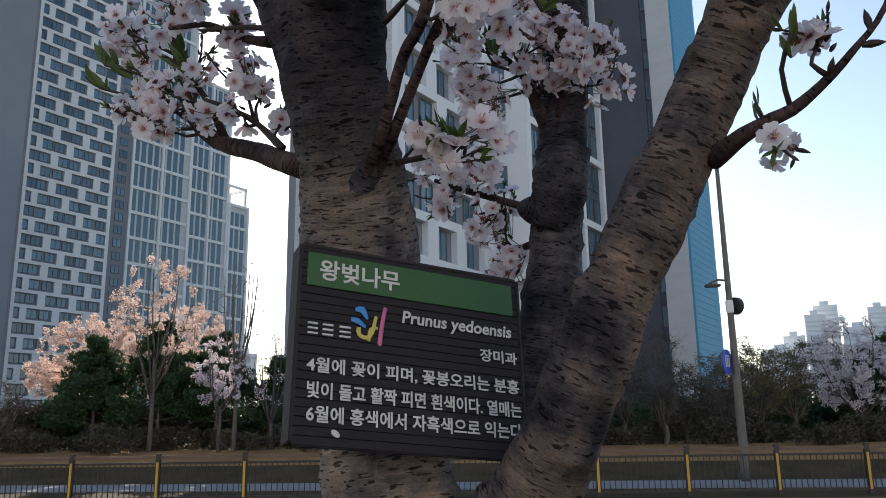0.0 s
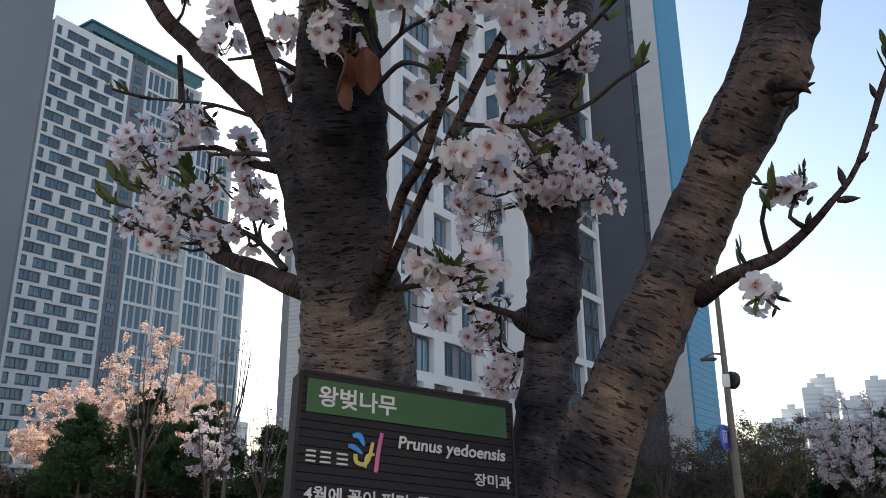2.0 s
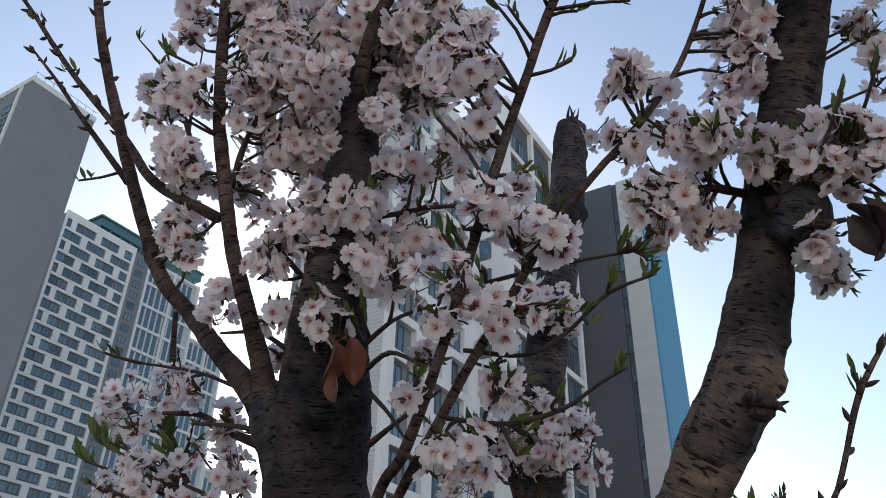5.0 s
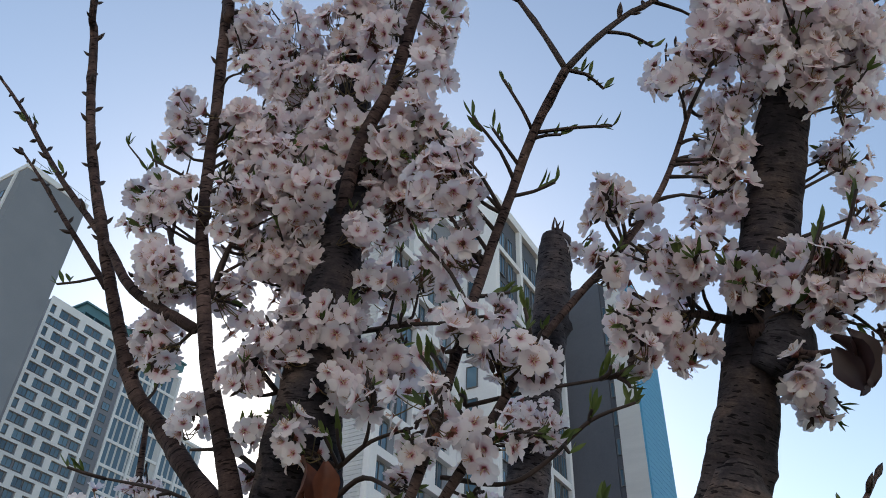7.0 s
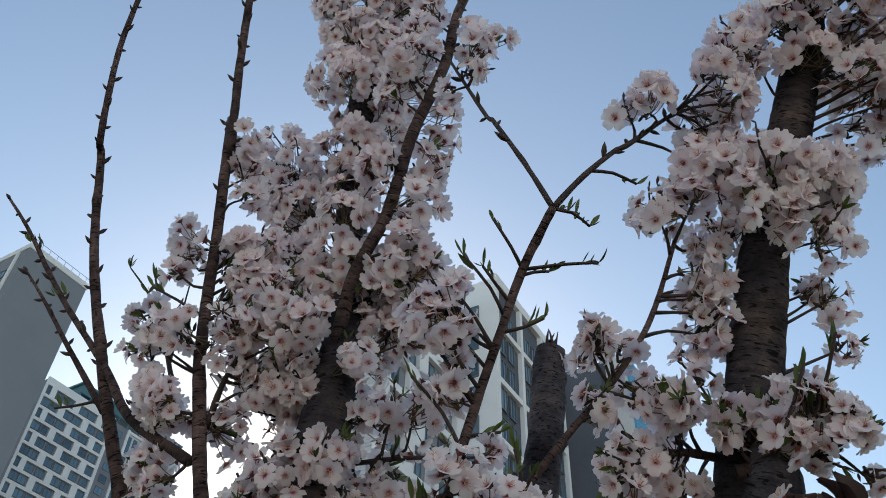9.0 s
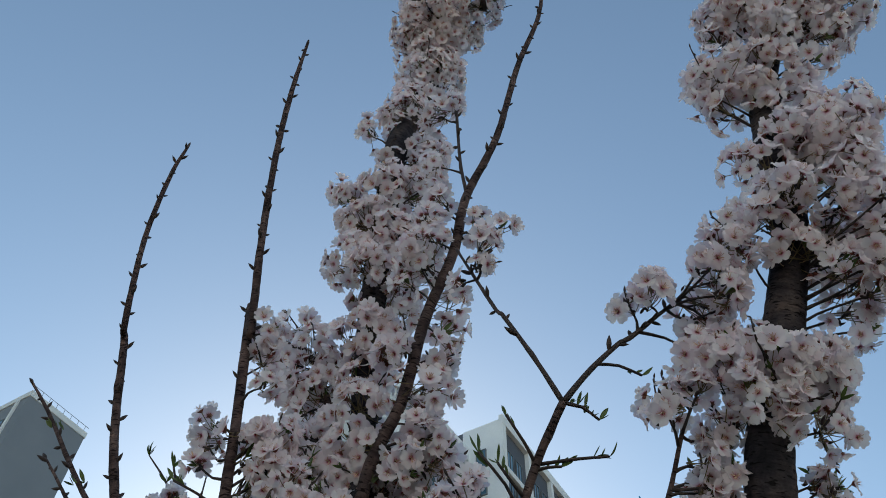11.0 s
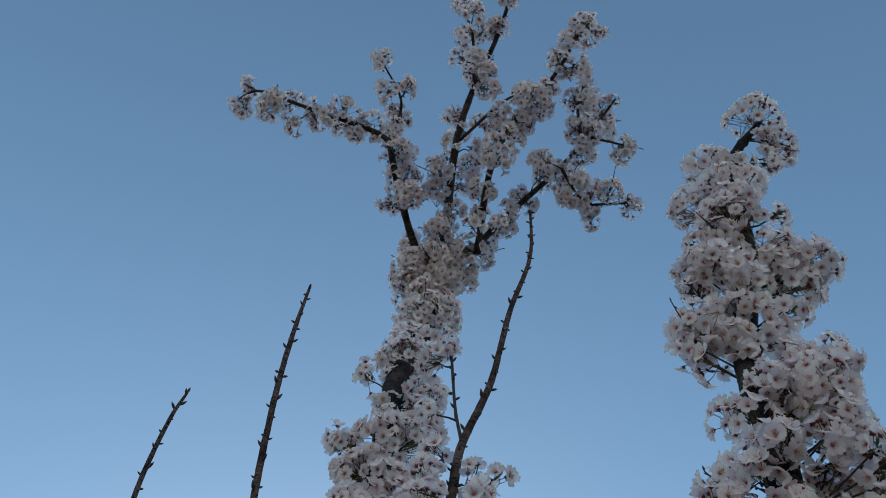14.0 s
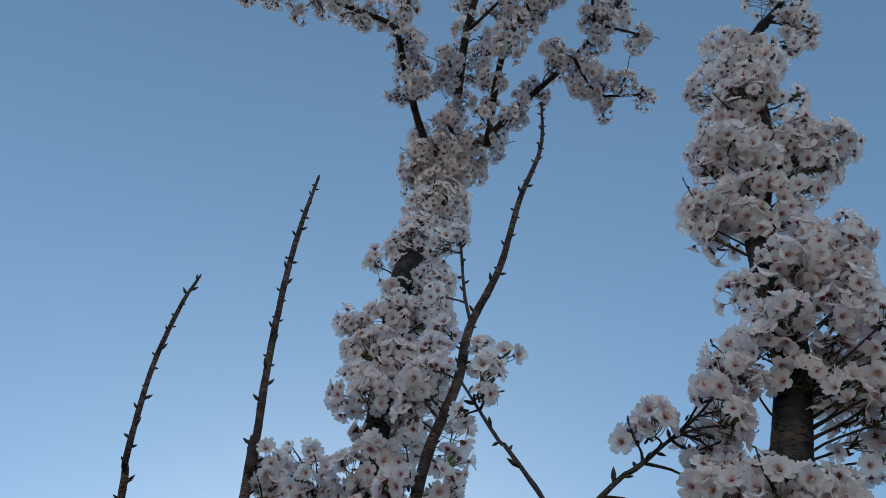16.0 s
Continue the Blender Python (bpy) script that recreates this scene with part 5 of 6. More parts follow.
bloom([(0.025, 0.75, 2.139, 0.033), (0.045, 0.721, 2.101, 0.02), (0.067, 0.715, 2.212, 0.036), (0.09, 0.761, 2.221, 0.024), (0.054, 0.683, 2.446, 0.035), (0.068, 0.713, 2.482, 0.031), (0.074, 0.737, 2.342, 0.037), (0.074, 0.73, 2.374, 0.023), (0.111, 0.742, 2.261, 0.022), (0.04, 0.688, 2.418, 0.04), (0.021, 0.756, 2.078, 0.017), (-0.015, 0.77, 2.006, 0.018)])
bloom([(0.092, 0.601, 2.905, 0.022), (0.062, 0.599, 2.923, 0.04), (0.09, 0.614, 2.921, 0.023)])
bloom([(0.375, 0.602, 2.787, 0.046), (0.342, 0.612, 2.776, 0.034), (0.434, 0.667, 2.73, 0.052), (0.45, 0.669, 2.801, 0.031), (0.463, 0.638, 2.82, 0.048), (0.446, 0.628, 2.861, 0.031), (0.398, 0.636, 2.813, 0.052), (0.352, 0.611, 2.754, 0.028), (0.484, 0.667, 2.844, 0.047), (0.487, 0.682, 2.807, 0.028)])
bloom([(0.14, 0.726, 2.183, 0.037), (0.112, 0.742, 2.184, 0.026), (0.104, 0.766, 2.101, 0.033), (0.08, 0.787, 2.124, 0.024), (0.286, 0.734, 2.426, 0.033), (0.252, 0.722, 2.405, 0.023), (0.405, 0.733, 2.477, 0.024), (0.419, 0.725, 2.535, 0.039), (0.406, 0.724, 2.493, 0.029), (0.245, 0.732, 2.311, 0.026), (0.248, 0.744, 2.347, 0.017), (0.396, 0.677, 2.639, 0.041), (0.421, 0.658, 2.633, 0.03), (0.407, 0.734, 2.511, 0.038), (0.259, 0.698, 2.393, 0.028), (0.256, 0.701, 2.423, 0.015), (0.298, 0.753, 2.37, 0.03), (0.309, 0.754, 2.347, 0.018), (0.367, 0.668, 2.6, 0.037), (0.429, 0.724, 2.593, 0.031), (0.001, 0.863, 1.949, 0.025)])
bloom([(0.003, 0.823, 1.958, 0.021)])
bloom([(-0.226, 0.874, 2.438, 0.027), (-0.161, 0.878, 2.383, 0.048), (-0.047, 0.824, 2.668, 0.052), (-0.036, 0.704, 3.095, 0.051), (0.01, 0.755, 3.003, 0.057), (-0.004, 0.766, 2.849, 0.045), (-0.015, 0.75, 2.897, 0.044), (-0.038, 0.804, 2.718, 0.053), (-0.065, 0.782, 2.741, 0.031), (-0.215, 0.865, 2.439, 0.043), (-0.048, 0.814, 2.643, 0.028), (-0.176, 0.902, 2.459, 0.023), (-0.042, 0.716, 3.081, 0.045), (-0.018, 0.727, 3.082, 0.066), (-0.006, 0.724, 3.165, 0.046), (0.005, 0.781, 2.931, 0.046), (-0.085, 0.778, 2.704, 0.032), (-0.032, 0.785, 2.77, 0.06), (-0.011, 0.801, 2.841, 0.045), (0.134, 0.738, 3.22, 0.03), (-0.078, 0.778, 2.853, 0.053)])
bloom([(-0.054, 0.776, 2.8, 0.037), (-0.199, 0.903, 2.403, 0.037), (-0.185, 0.894, 2.426, 0.027), (-0.171, 0.865, 2.439, 0.041), (-0.214, 0.893, 2.464, 0.029), (-0.007, 0.714, 3.004, 0.056), (-0.056, 0.736, 3.031, 0.038)])
bloom([(-0.018, 0.694, 3.438, 0.039), (-0.004, 0.677, 3.658, 0.058), (0.029, 0.652, 3.675, 0.031)])
bloom([(0.363, 0.794, 1.873, 0.022), (0.328, 0.817, 1.779, 0.02)])
bloom([(0.082, 0.825, 2.055, 0.034)])
bloom([(0.047, 0.856, 1.963, 0.038), (0.083, 0.819, 2.024, 0.023)])
bloom([(0.279, 0.757, 2.215, 0.025), (0.276, 0.789, 2.213, 0.019)])
bloom([(-0.09, 0.89, 2.344, 0.021), (-0.03, 0.881, 2.289, 0.04), (-0.058, 0.901, 2.329, 0.027), (0.006, 0.827, 2.379, 0.049), (-0.032, 0.833, 2.372, 0.035), (-0.068, 0.912, 2.293, 0.04)])
bloom([(-0.016, 0.835, 2.076, 0.023)])
bloom([(-0.046, 0.803, 2.176, 0.022), (0.004, 0.827, 2.134, 0.026)])
bloom([(-0.244, 0.874, 2.292, 0.037), (-0.22, 0.873, 2.309, 0.022), (-0.24, 0.87, 2.262, 0.022)])
bloom([(-0.229, 0.932, 2.131, 0.017)])
bloom([(-0.372, 1.007, 2.113, 0.024)])
bloom([(-0.318, 1.012, 2.066, 0.021)])
bloom([(-0.293, 0.863, 2.477, 0.048), (-0.254, 0.85, 2.434, 0.031), (-0.228, 0.86, 2.47, 0.044), (-0.299, 0.895, 2.391, 0.047), (-0.251, 0.876, 2.474, 0.031), (-0.282, 0.793, 2.515, 0.033), (-0.261, 0.808, 2.522, 0.019)])
bloom([(-0.087, 1.385, 1.963, 0.041), (-0.03, 1.429, 1.953, 0.045), (-0.069, 1.396, 1.907, 0.03), (0.002, 1.41, 1.966, 0.037), (-0.003, 1.452, 1.883, 0.038)])
bloom([(0.009, 1.366, 2.078, 0.06), (0.082, 1.358, 2.172, 0.054), (-0.009, 1.343, 2.112, 0.043), (-0.019, 1.347, 2.147, 0.039)])
bloom([(0.225, 1.389, 2.106, 0.033)])
bloom([(0.026, 1.507, 1.884, 0.053), (0.04, 1.488, 1.814, 0.041), (0.034, 1.512, 1.809, 0.044)])
bloom([(0.022, 0.982, 1.866, 0.034), (-0.059, 0.996, 1.869, 0.017), (-0.013, 0.968, 1.83, 0.026), (-0.04, 0.964, 1.867, 0.02)])
bloom([(0.524, 0.712, 2.307, 0.028), (0.538, 0.725, 2.294, 0.017), (0.464, 0.722, 2.258, 0.026), (0.521, 0.755, 2.289, 0.027), (0.514, 0.744, 2.255, 0.019), (0.525, 0.713, 2.257, 0.024), (0.544, 0.73, 2.293, 0.015), (0.506, 0.718, 2.304, 0.027), (0.513, 0.745, 2.299, 0.019), (0.498, 0.732, 2.301, 0.027), (0.484, 0.718, 2.267, 0.017), (0.54, 0.736, 2.303, 0.025), (0.541, 0.698, 2.29, 0.015), (0.554, 0.707, 2.268, 0.024), (0.558, 0.731, 2.3, 0.017), (0.563, 0.75, 2.233, 0.021)])
bloom([(0.48, 0.779, 2.166, 0.026), (0.462, 0.761, 2.167, 0.023), (0.458, 0.738, 2.19, 0.017)])
bloom([(0.343, 0.725, 2.327, 0.04), (0.345, 0.754, 2.311, 0.023), (0.304, 0.775, 2.287, 0.044), (0.274, 0.759, 2.247, 0.028), (0.354, 0.783, 2.282, 0.039), (0.319, 0.765, 2.268, 0.022), (0.35, 0.79, 2.243, 0.026), (0.371, 0.794, 2.249, 0.018), (0.344, 0.753, 2.334, 0.031), (0.357, 0.715, 2.308, 0.019)])
bloom([(-0.217, 0.891, 2.631, 0.049), (-0.2, 0.91, 2.689, 0.033), (-0.379, 0.944, 3.107, 0.044), (-0.282, 0.903, 3.035, 0.058), (-0.255, 0.923, 2.999, 0.038), (-0.228, 0.927, 2.954, 0.064), (-0.274, 0.931, 2.935, 0.045), (-0.188, 0.891, 2.714, 0.056), (-0.161, 0.884, 2.652, 0.04), (-0.399, 0.977, 3.111, 0.043), (-0.33, 0.903, 3.11, 0.033), (-0.26, 0.908, 2.9, 0.057), (-0.287, 0.928, 2.873, 0.042)])
bloom([(-0.042, 0.744, 4.486, 0.053), (-0.103, 0.689, 4.493, 0.053), (-0.049, 0.672, 4.526, 0.058), (-0.123, 0.67, 4.576, 0.053), (-0.123, 0.676, 4.656, 0.042), (-0.124, 0.508, 4.585, 0.044), (-0.106, 0.488, 4.591, 0.039), (-0.186, 0.526, 4.657, 0.05), (-0.127, 0.468, 4.59, 0.045), (-0.157, 0.436, 4.674, 0.055), (-0.112, 0.428, 4.7, 0.053), (-0.141, 0.334, 4.705, 0.045), (-0.171, 0.362, 4.709, 0.057), (-0.179, 0.291, 4.737, 0.04), (-0.217, 0.28, 4.815, 0.04), (-0.252, 0.246, 4.783, 0.06), (-0.301, 0.25, 4.773, 0.055), (-0.358, 0.236, 4.831, 0.048), (-0.34, 0.173, 4.772, 0.051), (-0.391, 0.185, 4.746, 0.043), (-0.447, 0.184, 4.802, 0.059), (-0.536, 0.206, 4.781, 0.05)])
bloom([(-0.544, 0.125, 4.835, 0.046), (-0.581, 0.097, 4.748, 0.038), (-0.605, 0.139, 4.779, 0.057), (-0.59, 0.113, 4.74, 0.054), (-0.728, 0.12, 4.807, 0.051), (-0.702, 0.061, 4.836, 0.042), (-0.744, 0.097, 4.832, 0.035)])
bloom([(-0.158, 0.255, 4.798, 0.043), (-0.118, 0.347, 4.775, 0.04), (-0.135, 0.25, 4.86, 0.047), (-0.174, 0.19, 4.889, 0.043), (-0.146, 0.224, 4.891, 0.047), (-0.104, 0.136, 4.905, 0.035), (-0.106, 0.124, 4.9, 0.037), (-0.174, 0.13, 4.921, 0.053), (-0.187, 0.019, 4.988, 0.05), (-0.19, 0.043, 4.998, 0.035)])
bloom([(0.017, 0.811, 4.513, 0.039), (0.067, 0.77, 4.5, 0.057), (-0.015, 0.617, 4.587, 0.059), (0.001, 0.675, 4.613, 0.035), (0.019, 0.709, 4.594, 0.056), (0.019, 0.607, 4.695, 0.057), (0.001, 0.606, 4.633, 0.04), (0.061, 0.574, 4.696, 0.036), (-0.02, 0.504, 4.707, 0.059), (0.013, 0.502, 4.739, 0.048), (0.082, 0.509, 4.773, 0.056), (0.001, 0.43, 4.72, 0.059), (0.117, 0.437, 4.793, 0.051), (0.038, 0.409, 4.838, 0.037), (0.104, 0.438, 4.866, 0.036), (0.13, 0.387, 4.865, 0.057), (0.094, 0.321, 4.912, 0.037), (0.07, 0.267, 4.973, 0.045), (0.092, 0.279, 4.974, 0.039), (0.177, 0.112, 4.998, 0.042), (0.216, 0.168, 4.967, 0.042), (0.19, 0.136, 5.006, 0.053)])
bloom([(0.208, 0.109, 5.01, 0.054), (0.116, 0.063, 5.176, 0.051), (0.199, 0.089, 5.09, 0.054), (0.263, -0.022, 5.192, 0.037), (0.273, -0.028, 5.203, 0.052), (0.274, -0.055, 5.187, 0.039), (0.287, -0.044, 5.22, 0.057), (0.342, -0.131, 5.254, 0.041), (0.32, -0.172, 5.254, 0.054), (0.327, -0.172, 5.307, 0.038), (0.373, -0.196, 5.322, 0.04), (0.292, -0.217, 5.403, 0.045), (0.421, -0.276, 5.351, 0.05), (0.334, -0.295, 5.458, 0.051), (0.353, -0.327, 5.35, 0.045), (0.404, -0.333, 5.446, 0.044), (0.381, -0.353, 5.431, 0.035)])
bloom([(0.207, 0.17, 4.967, 0.049), (0.165, 0.106, 5.056, 0.055), (0.171, 0.05, 5.005, 0.044), (0.14, -0.04, 5.101, 0.037), (0.156, -0.016, 5.155, 0.049), (0.199, -0.027, 5.146, 0.043), (0.184, -0.117, 5.146, 0.049), (0.15, -0.15, 5.211, 0.038), (0.189, -0.129, 5.288, 0.039), (0.125, -0.136, 5.231, 0.035)])
bloom([(0.14, 0.582, 4.597, 0.042), (0.11, 0.583, 4.511, 0.045), (0.209, 0.59, 4.538, 0.037), (0.145, 0.475, 4.61, 0.041), (0.155, 0.529, 4.687, 0.046), (0.187, 0.502, 4.64, 0.036), (0.223, 0.389, 4.661, 0.057), (0.237, 0.347, 4.705, 0.054), (0.214, 0.368, 4.745, 0.041), (0.283, 0.292, 4.701, 0.035), (0.291, 0.343, 4.785, 0.046), (0.337, 0.282, 4.856, 0.06), (0.304, 0.287, 4.83, 0.056), (0.333, 0.282, 4.872, 0.04), (0.337, 0.273, 4.823, 0.047), (0.416, 0.248, 4.897, 0.058), (0.462, 0.182, 4.986, 0.051), (0.516, 0.116, 4.988, 0.038), (0.506, 0.103, 4.992, 0.047), (0.568, 0.107, 4.96, 0.052), (0.508, 0.098, 5.095, 0.047), (0.564, 0.027, 5.073, 0.05)])
bloom([(0.58, 0.004, 5.032, 0.043), (0.61, -0.03, 5.054, 0.052), (0.602, -0.011, 5.12, 0.048), (0.655, 0.019, 5.214, 0.059), (0.673, 0.005, 5.152, 0.043), (0.672, -0.045, 5.183, 0.035)])
bloom([(0.032, 0.793, 4.521, 0.053), (0.059, 0.763, 4.55, 0.057), (0.093, 0.674, 4.509, 0.059), (0.105, 0.702, 4.545, 0.04), (0.151, 0.735, 4.591, 0.049), (0.163, 0.71, 4.659, 0.04), (0.223, 0.648, 4.656, 0.056), (0.222, 0.637, 4.661, 0.043), (0.256, 0.582, 4.653, 0.04), (0.336, 0.588, 4.732, 0.043), (0.308, 0.566, 4.733, 0.054), (0.472, 0.513, 4.752, 0.056), (0.401, 0.423, 4.721, 0.055), (0.383, 0.475, 4.691, 0.041), (0.414, 0.489, 4.789, 0.059), (0.456, 0.488, 4.829, 0.043), (0.47, 0.478, 4.806, 0.043), (0.56, 0.427, 4.861, 0.05), (0.563, 0.442, 4.872, 0.055), (0.548, 0.325, 4.895, 0.037), (0.611, 0.363, 4.929, 0.051), (0.661, 0.377, 4.959, 0.054)])
bloom([(0.668, 0.337, 4.976, 0.058), (0.608, 0.265, 4.967, 0.047), (0.651, 0.253, 5.026, 0.039), (0.671, 0.316, 5.032, 0.059), (0.724, 0.273, 5.031, 0.035)])
bloom([(0.514, 0.495, 4.678, 0.054), (0.477, 0.55, 4.664, 0.044), (0.562, 0.608, 4.723, 0.05), (0.514, 0.564, 4.673, 0.044), (0.564, 0.599, 4.66, 0.043), (0.559, 0.652, 4.648, 0.035)])
bloom([(0.564, 0.389, 4.884, 0.046), (0.55, 0.351, 4.859, 0.043), (0.589, 0.238, 4.917, 0.059), (0.578, 0.262, 4.949, 0.059), (0.552, 0.237, 4.961, 0.041), (0.616, 0.159, 4.966, 0.035)])
bloom([(0.577, 0.56, 4.691, 0.051), (0.645, 0.558, 4.703, 0.059), (0.726, 0.637, 4.711, 0.041), (0.701, 0.603, 4.691, 0.035)])
bloom([(0.586, 0.347, 4.849, 0.059), (0.71, 0.424, 4.796, 0.05), (0.714, 0.418, 4.807, 0.037), (0.726, 0.405, 4.798, 0.035)])
bloom([(0.063, 0.312, 4.744, 0.039), (0.166, 0.285, 4.844, 0.04), (0.229, 0.302, 4.862, 0.049), (0.247, 0.236, 4.78, 0.048), (0.249, 0.271, 4.787, 0.037), (0.335, 0.174, 4.811, 0.059), (0.379, 0.205, 4.879, 0.043), (0.385, 0.189, 4.838, 0.058), (0.426, 0.178, 4.898, 0.04), (0.403, 0.176, 4.886, 0.035)])
bloom([(-0.414, 0.843, 2.519, 0.034), (-0.369, 0.825, 2.537, 0.037), (-0.357, 0.837, 2.516, 0.033), (-0.377, 0.807, 2.753, 0.04), (-0.362, 0.808, 2.669, 0.045), (-0.361, 0.852, 2.645, 0.038), (-0.347, 0.831, 2.59, 0.043), (-0.35, 0.851, 2.564, 0.034), (-0.325, 0.835, 2.521, 0.044), (-0.374, 0.824, 2.851, 0.034), (-0.362, 0.812, 2.784, 0.038), (-0.352, 0.826, 2.724, 0.039), (-0.344, 0.835, 2.683, 0.036), (-0.339, 0.856, 2.628, 0.043), (-0.349, 0.82, 2.907, 0.035), (-0.336, 0.805, 2.832, 0.036), (-0.319, 0.83, 2.717, 0.039), (-0.27, 0.829, 2.509, 0.04)])
bloom([(-0.294, 0.845, 2.742, 0.031), (-0.299, 0.85, 2.713, 0.036), (-0.335, 0.93, 3.046, 0.035), (-0.299, 0.899, 2.925, 0.031), (-0.288, 0.896, 2.787, 0.031), (-0.284, 0.898, 2.732, 0.038), (-0.231, 0.784, 2.579, 0.038), (-0.209, 0.785, 2.54, 0.033), (-0.228, 0.809, 2.527, 0.039), (-0.218, 0.819, 2.501, 0.044), (-0.295, 0.926, 2.993, 0.032), (-0.25, 0.916, 2.799, 0.031), (-0.246, 0.878, 2.73, 0.044), (-0.231, 0.883, 2.698, 0.035), (-0.235, 0.893, 2.673, 0.042), (-0.191, 0.803, 2.53, 0.037), (-0.187, 0.841, 2.512, 0.035), (-0.218, 0.893, 2.814, 0.03), (-0.223, 0.917, 2.798, 0.036)])
bloom([(-0.16, 0.819, 2.524, 0.04), (-0.194, 0.824, 2.977, 0.039), (-0.151, 0.874, 2.599, 0.036), (-0.136, 0.846, 2.524, 0.039), (-0.191, 0.843, 3.115, 0.025), (-0.163, 0.856, 2.957, 0.032), (-0.16, 0.859, 2.879, 0.041), (-0.117, 0.791, 2.6, 0.031), (-0.127, 0.87, 2.634, 0.032), (-0.116, 0.814, 2.564, 0.044), (-0.118, 0.831, 2.546, 0.04), (-0.151, 0.86, 3.145, 0.034), (-0.116, 0.869, 2.881, 0.031), (-0.091, 0.825, 2.628, 0.042), (-0.1, 0.854, 2.615, 0.033), (-0.096, 0.865, 2.57, 0.032), (-0.14, 0.804, 3.781, 0.036), (-0.078, 0.798, 2.691, 0.03), (-0.074, 0.861, 2.63, 0.044), (-0.063, 0.885, 2.601, 0.032)])
bloom([(-0.054, 0.744, 2.857, 0.037), (-0.037, 0.766, 2.834, 0.032), (-0.033, 0.867, 2.572, 0.034), (-0.022, 0.694, 3.202, 0.034), (-0.02, 0.731, 2.927, 0.034), (-0.013, 0.801, 2.685, 0.034), (-0.014, 0.829, 2.679, 0.031), (-0.005, 0.819, 2.632, 0.031), (0.017, 0.691, 2.435, 0.036), (-0.016, 0.875, 2.548, 0.034), (0.012, 0.69, 3.26, 0.04), (0.024, 0.723, 3.072, 0.044), (0.009, 0.828, 2.671, 0.021), (0.054, 0.7, 3.221, 0.039), (0.049, 0.708, 3.127, 0.042), (0.057, 0.63, 2.891, 0.02), (0.063, 0.683, 2.492, 0.018), (0.062, 0.697, 2.411, 0.03)])
bloom([(0.082, 0.709, 3.182, 0.043), (0.093, 0.593, 2.949, 0.037), (0.077, 0.706, 2.453, 0.022), (0.67, 0.377, 3.603, 0.031), (0.622, 0.428, 3.431, 0.037), (0.47, 0.571, 2.844, 0.041), (0.528, 0.565, 2.926, 0.044), (0.5, 0.598, 2.829, 0.039), (0.495, 0.604, 2.794, 0.041), (0.578, 0.583, 2.997, 0.033), (0.96, 0.281, 3.952, 0.041), (0.796, 0.442, 3.336, 0.044), (0.729, 0.509, 2.976, 0.041), (0.718, 0.521, 2.946, 0.039), (0.716, 0.547, 2.932, 0.033), (0.698, 0.582, 2.842, 0.034), (0.685, 0.579, 2.805, 0.038), (0.72, 0.587, 2.801, 0.032)])
bloom([(0.705, 0.6, 2.788, 0.041), (0.784, 0.505, 2.918, 0.037), (0.783, 0.527, 2.895, 0.034), (0.771, 0.543, 2.873, 0.037), (0.744, 0.54, 2.824, 0.036), (0.74, 0.558, 2.806, 0.034), (0.718, 0.591, 2.763, 0.037)])
bloom([(-0.519, 0.93, 2.656, 0.022), (-0.441, 0.93, 2.615, 0.022), (-0.501, 0.93, 2.578, 0.022), (-0.498, 0.93, 2.669, 0.022)])
tuft([(-0.52, 0.93, 2.747), (-0.579, 0.93, 2.779), (-0.449, 0.93, 2.731), (-0.482, 0.93, 2.655), (-0.524, 0.93, 2.712)])
tuft([(-0.252, 0.848, 2.47), (-0.206, 0.908, 2.819), (-0.106, 0.823, 2.608), (-0.217, 0.796, 2.538), (0.013, 0.7, 2.353), (-0.025, 0.88, 2.302), (0.127, 0.742, 2.294), (0.144, 0.728, 2.261), (0.245, 0.761, 2.199), (0.268, 0.78, 2.18), (-0.023, 0.844, 2.334), (0.064, 0.783, 2.173), (-0.268, 0.826, 2.5), (-0.238, 0.867, 2.268), (0.033, 1.339, 2.172), (0.103, 0.849, 1.961), (-0.019, 0.964, 1.858), (0.003, 1.337, 2.162), (-0.662, 1.008, 2.513), (-0.522, 0.998, 2.171), (0.258, 0.771, 2.19)])
tuft([(0.273, 0.782, 2.161), (0.227, 0.803, 2.047), (0.193, 0.808, 2.109), (0.155, 0.822, 2.024), (0.114, 0.846, 1.988), (0.221, 0.784, 2.153), (-0.11, 0.846, 2.147), (0.032, 0.732, 2.2), (0.466, 0.756, 2.019), (-0.093, 0.836, 2.153), (-0.241, 0.913, 2.905), (-0.457, 0.828, 2.634), (0.243, 0.646, 2.597), (0.124, 0.633, 2.575), (0.081, 0.656, 2.527), (0.108, 0.668, 2.516), (0.272, 0.685, 2.534), (0.341, 0.657, 2.669), (-0.268, 0.913, 2.796), (-0.849, 0.975, 2.903), (-0.729, 0.964, 2.74), (0.498, 0.668, 2.338), (0.54, 0.646, 2.371)])
tuft([(-0.277, 0.835, 2.482), (0.021, 0.727, 2.193), (0.263, 0.66, 2.583), (0.201, 0.684, 2.518), (0.191, 0.714, 2.457), (-0.231, 0.913, 2.813), (0.314, 0.828, 1.825), (0.337, 0.774, 1.877)])
tuft([(-0.59, 1.151, 2.09), (-0.566, 1.152, 2.074), (-0.467, 1.161, 2.096), (-0.422, 1.091, 2.036), (-0.596, 1.15, 2.051), (-0.488, 1.16, 2.04), (-0.439, 1.155, 2.02), (-0.012, 0.963, 1.854), (-0.034, 0.968, 1.846), (0.013, 1.337, 2.167)], 0.044)
stub((0.378, 0.79, 2.0), (1, -0.1, -0.15), 0.024, "snapped stub with split wood")
stub((0.245, 1.35, 2.885), (0.1, 0, 1), 0.05, "splintered end of the cut stem")


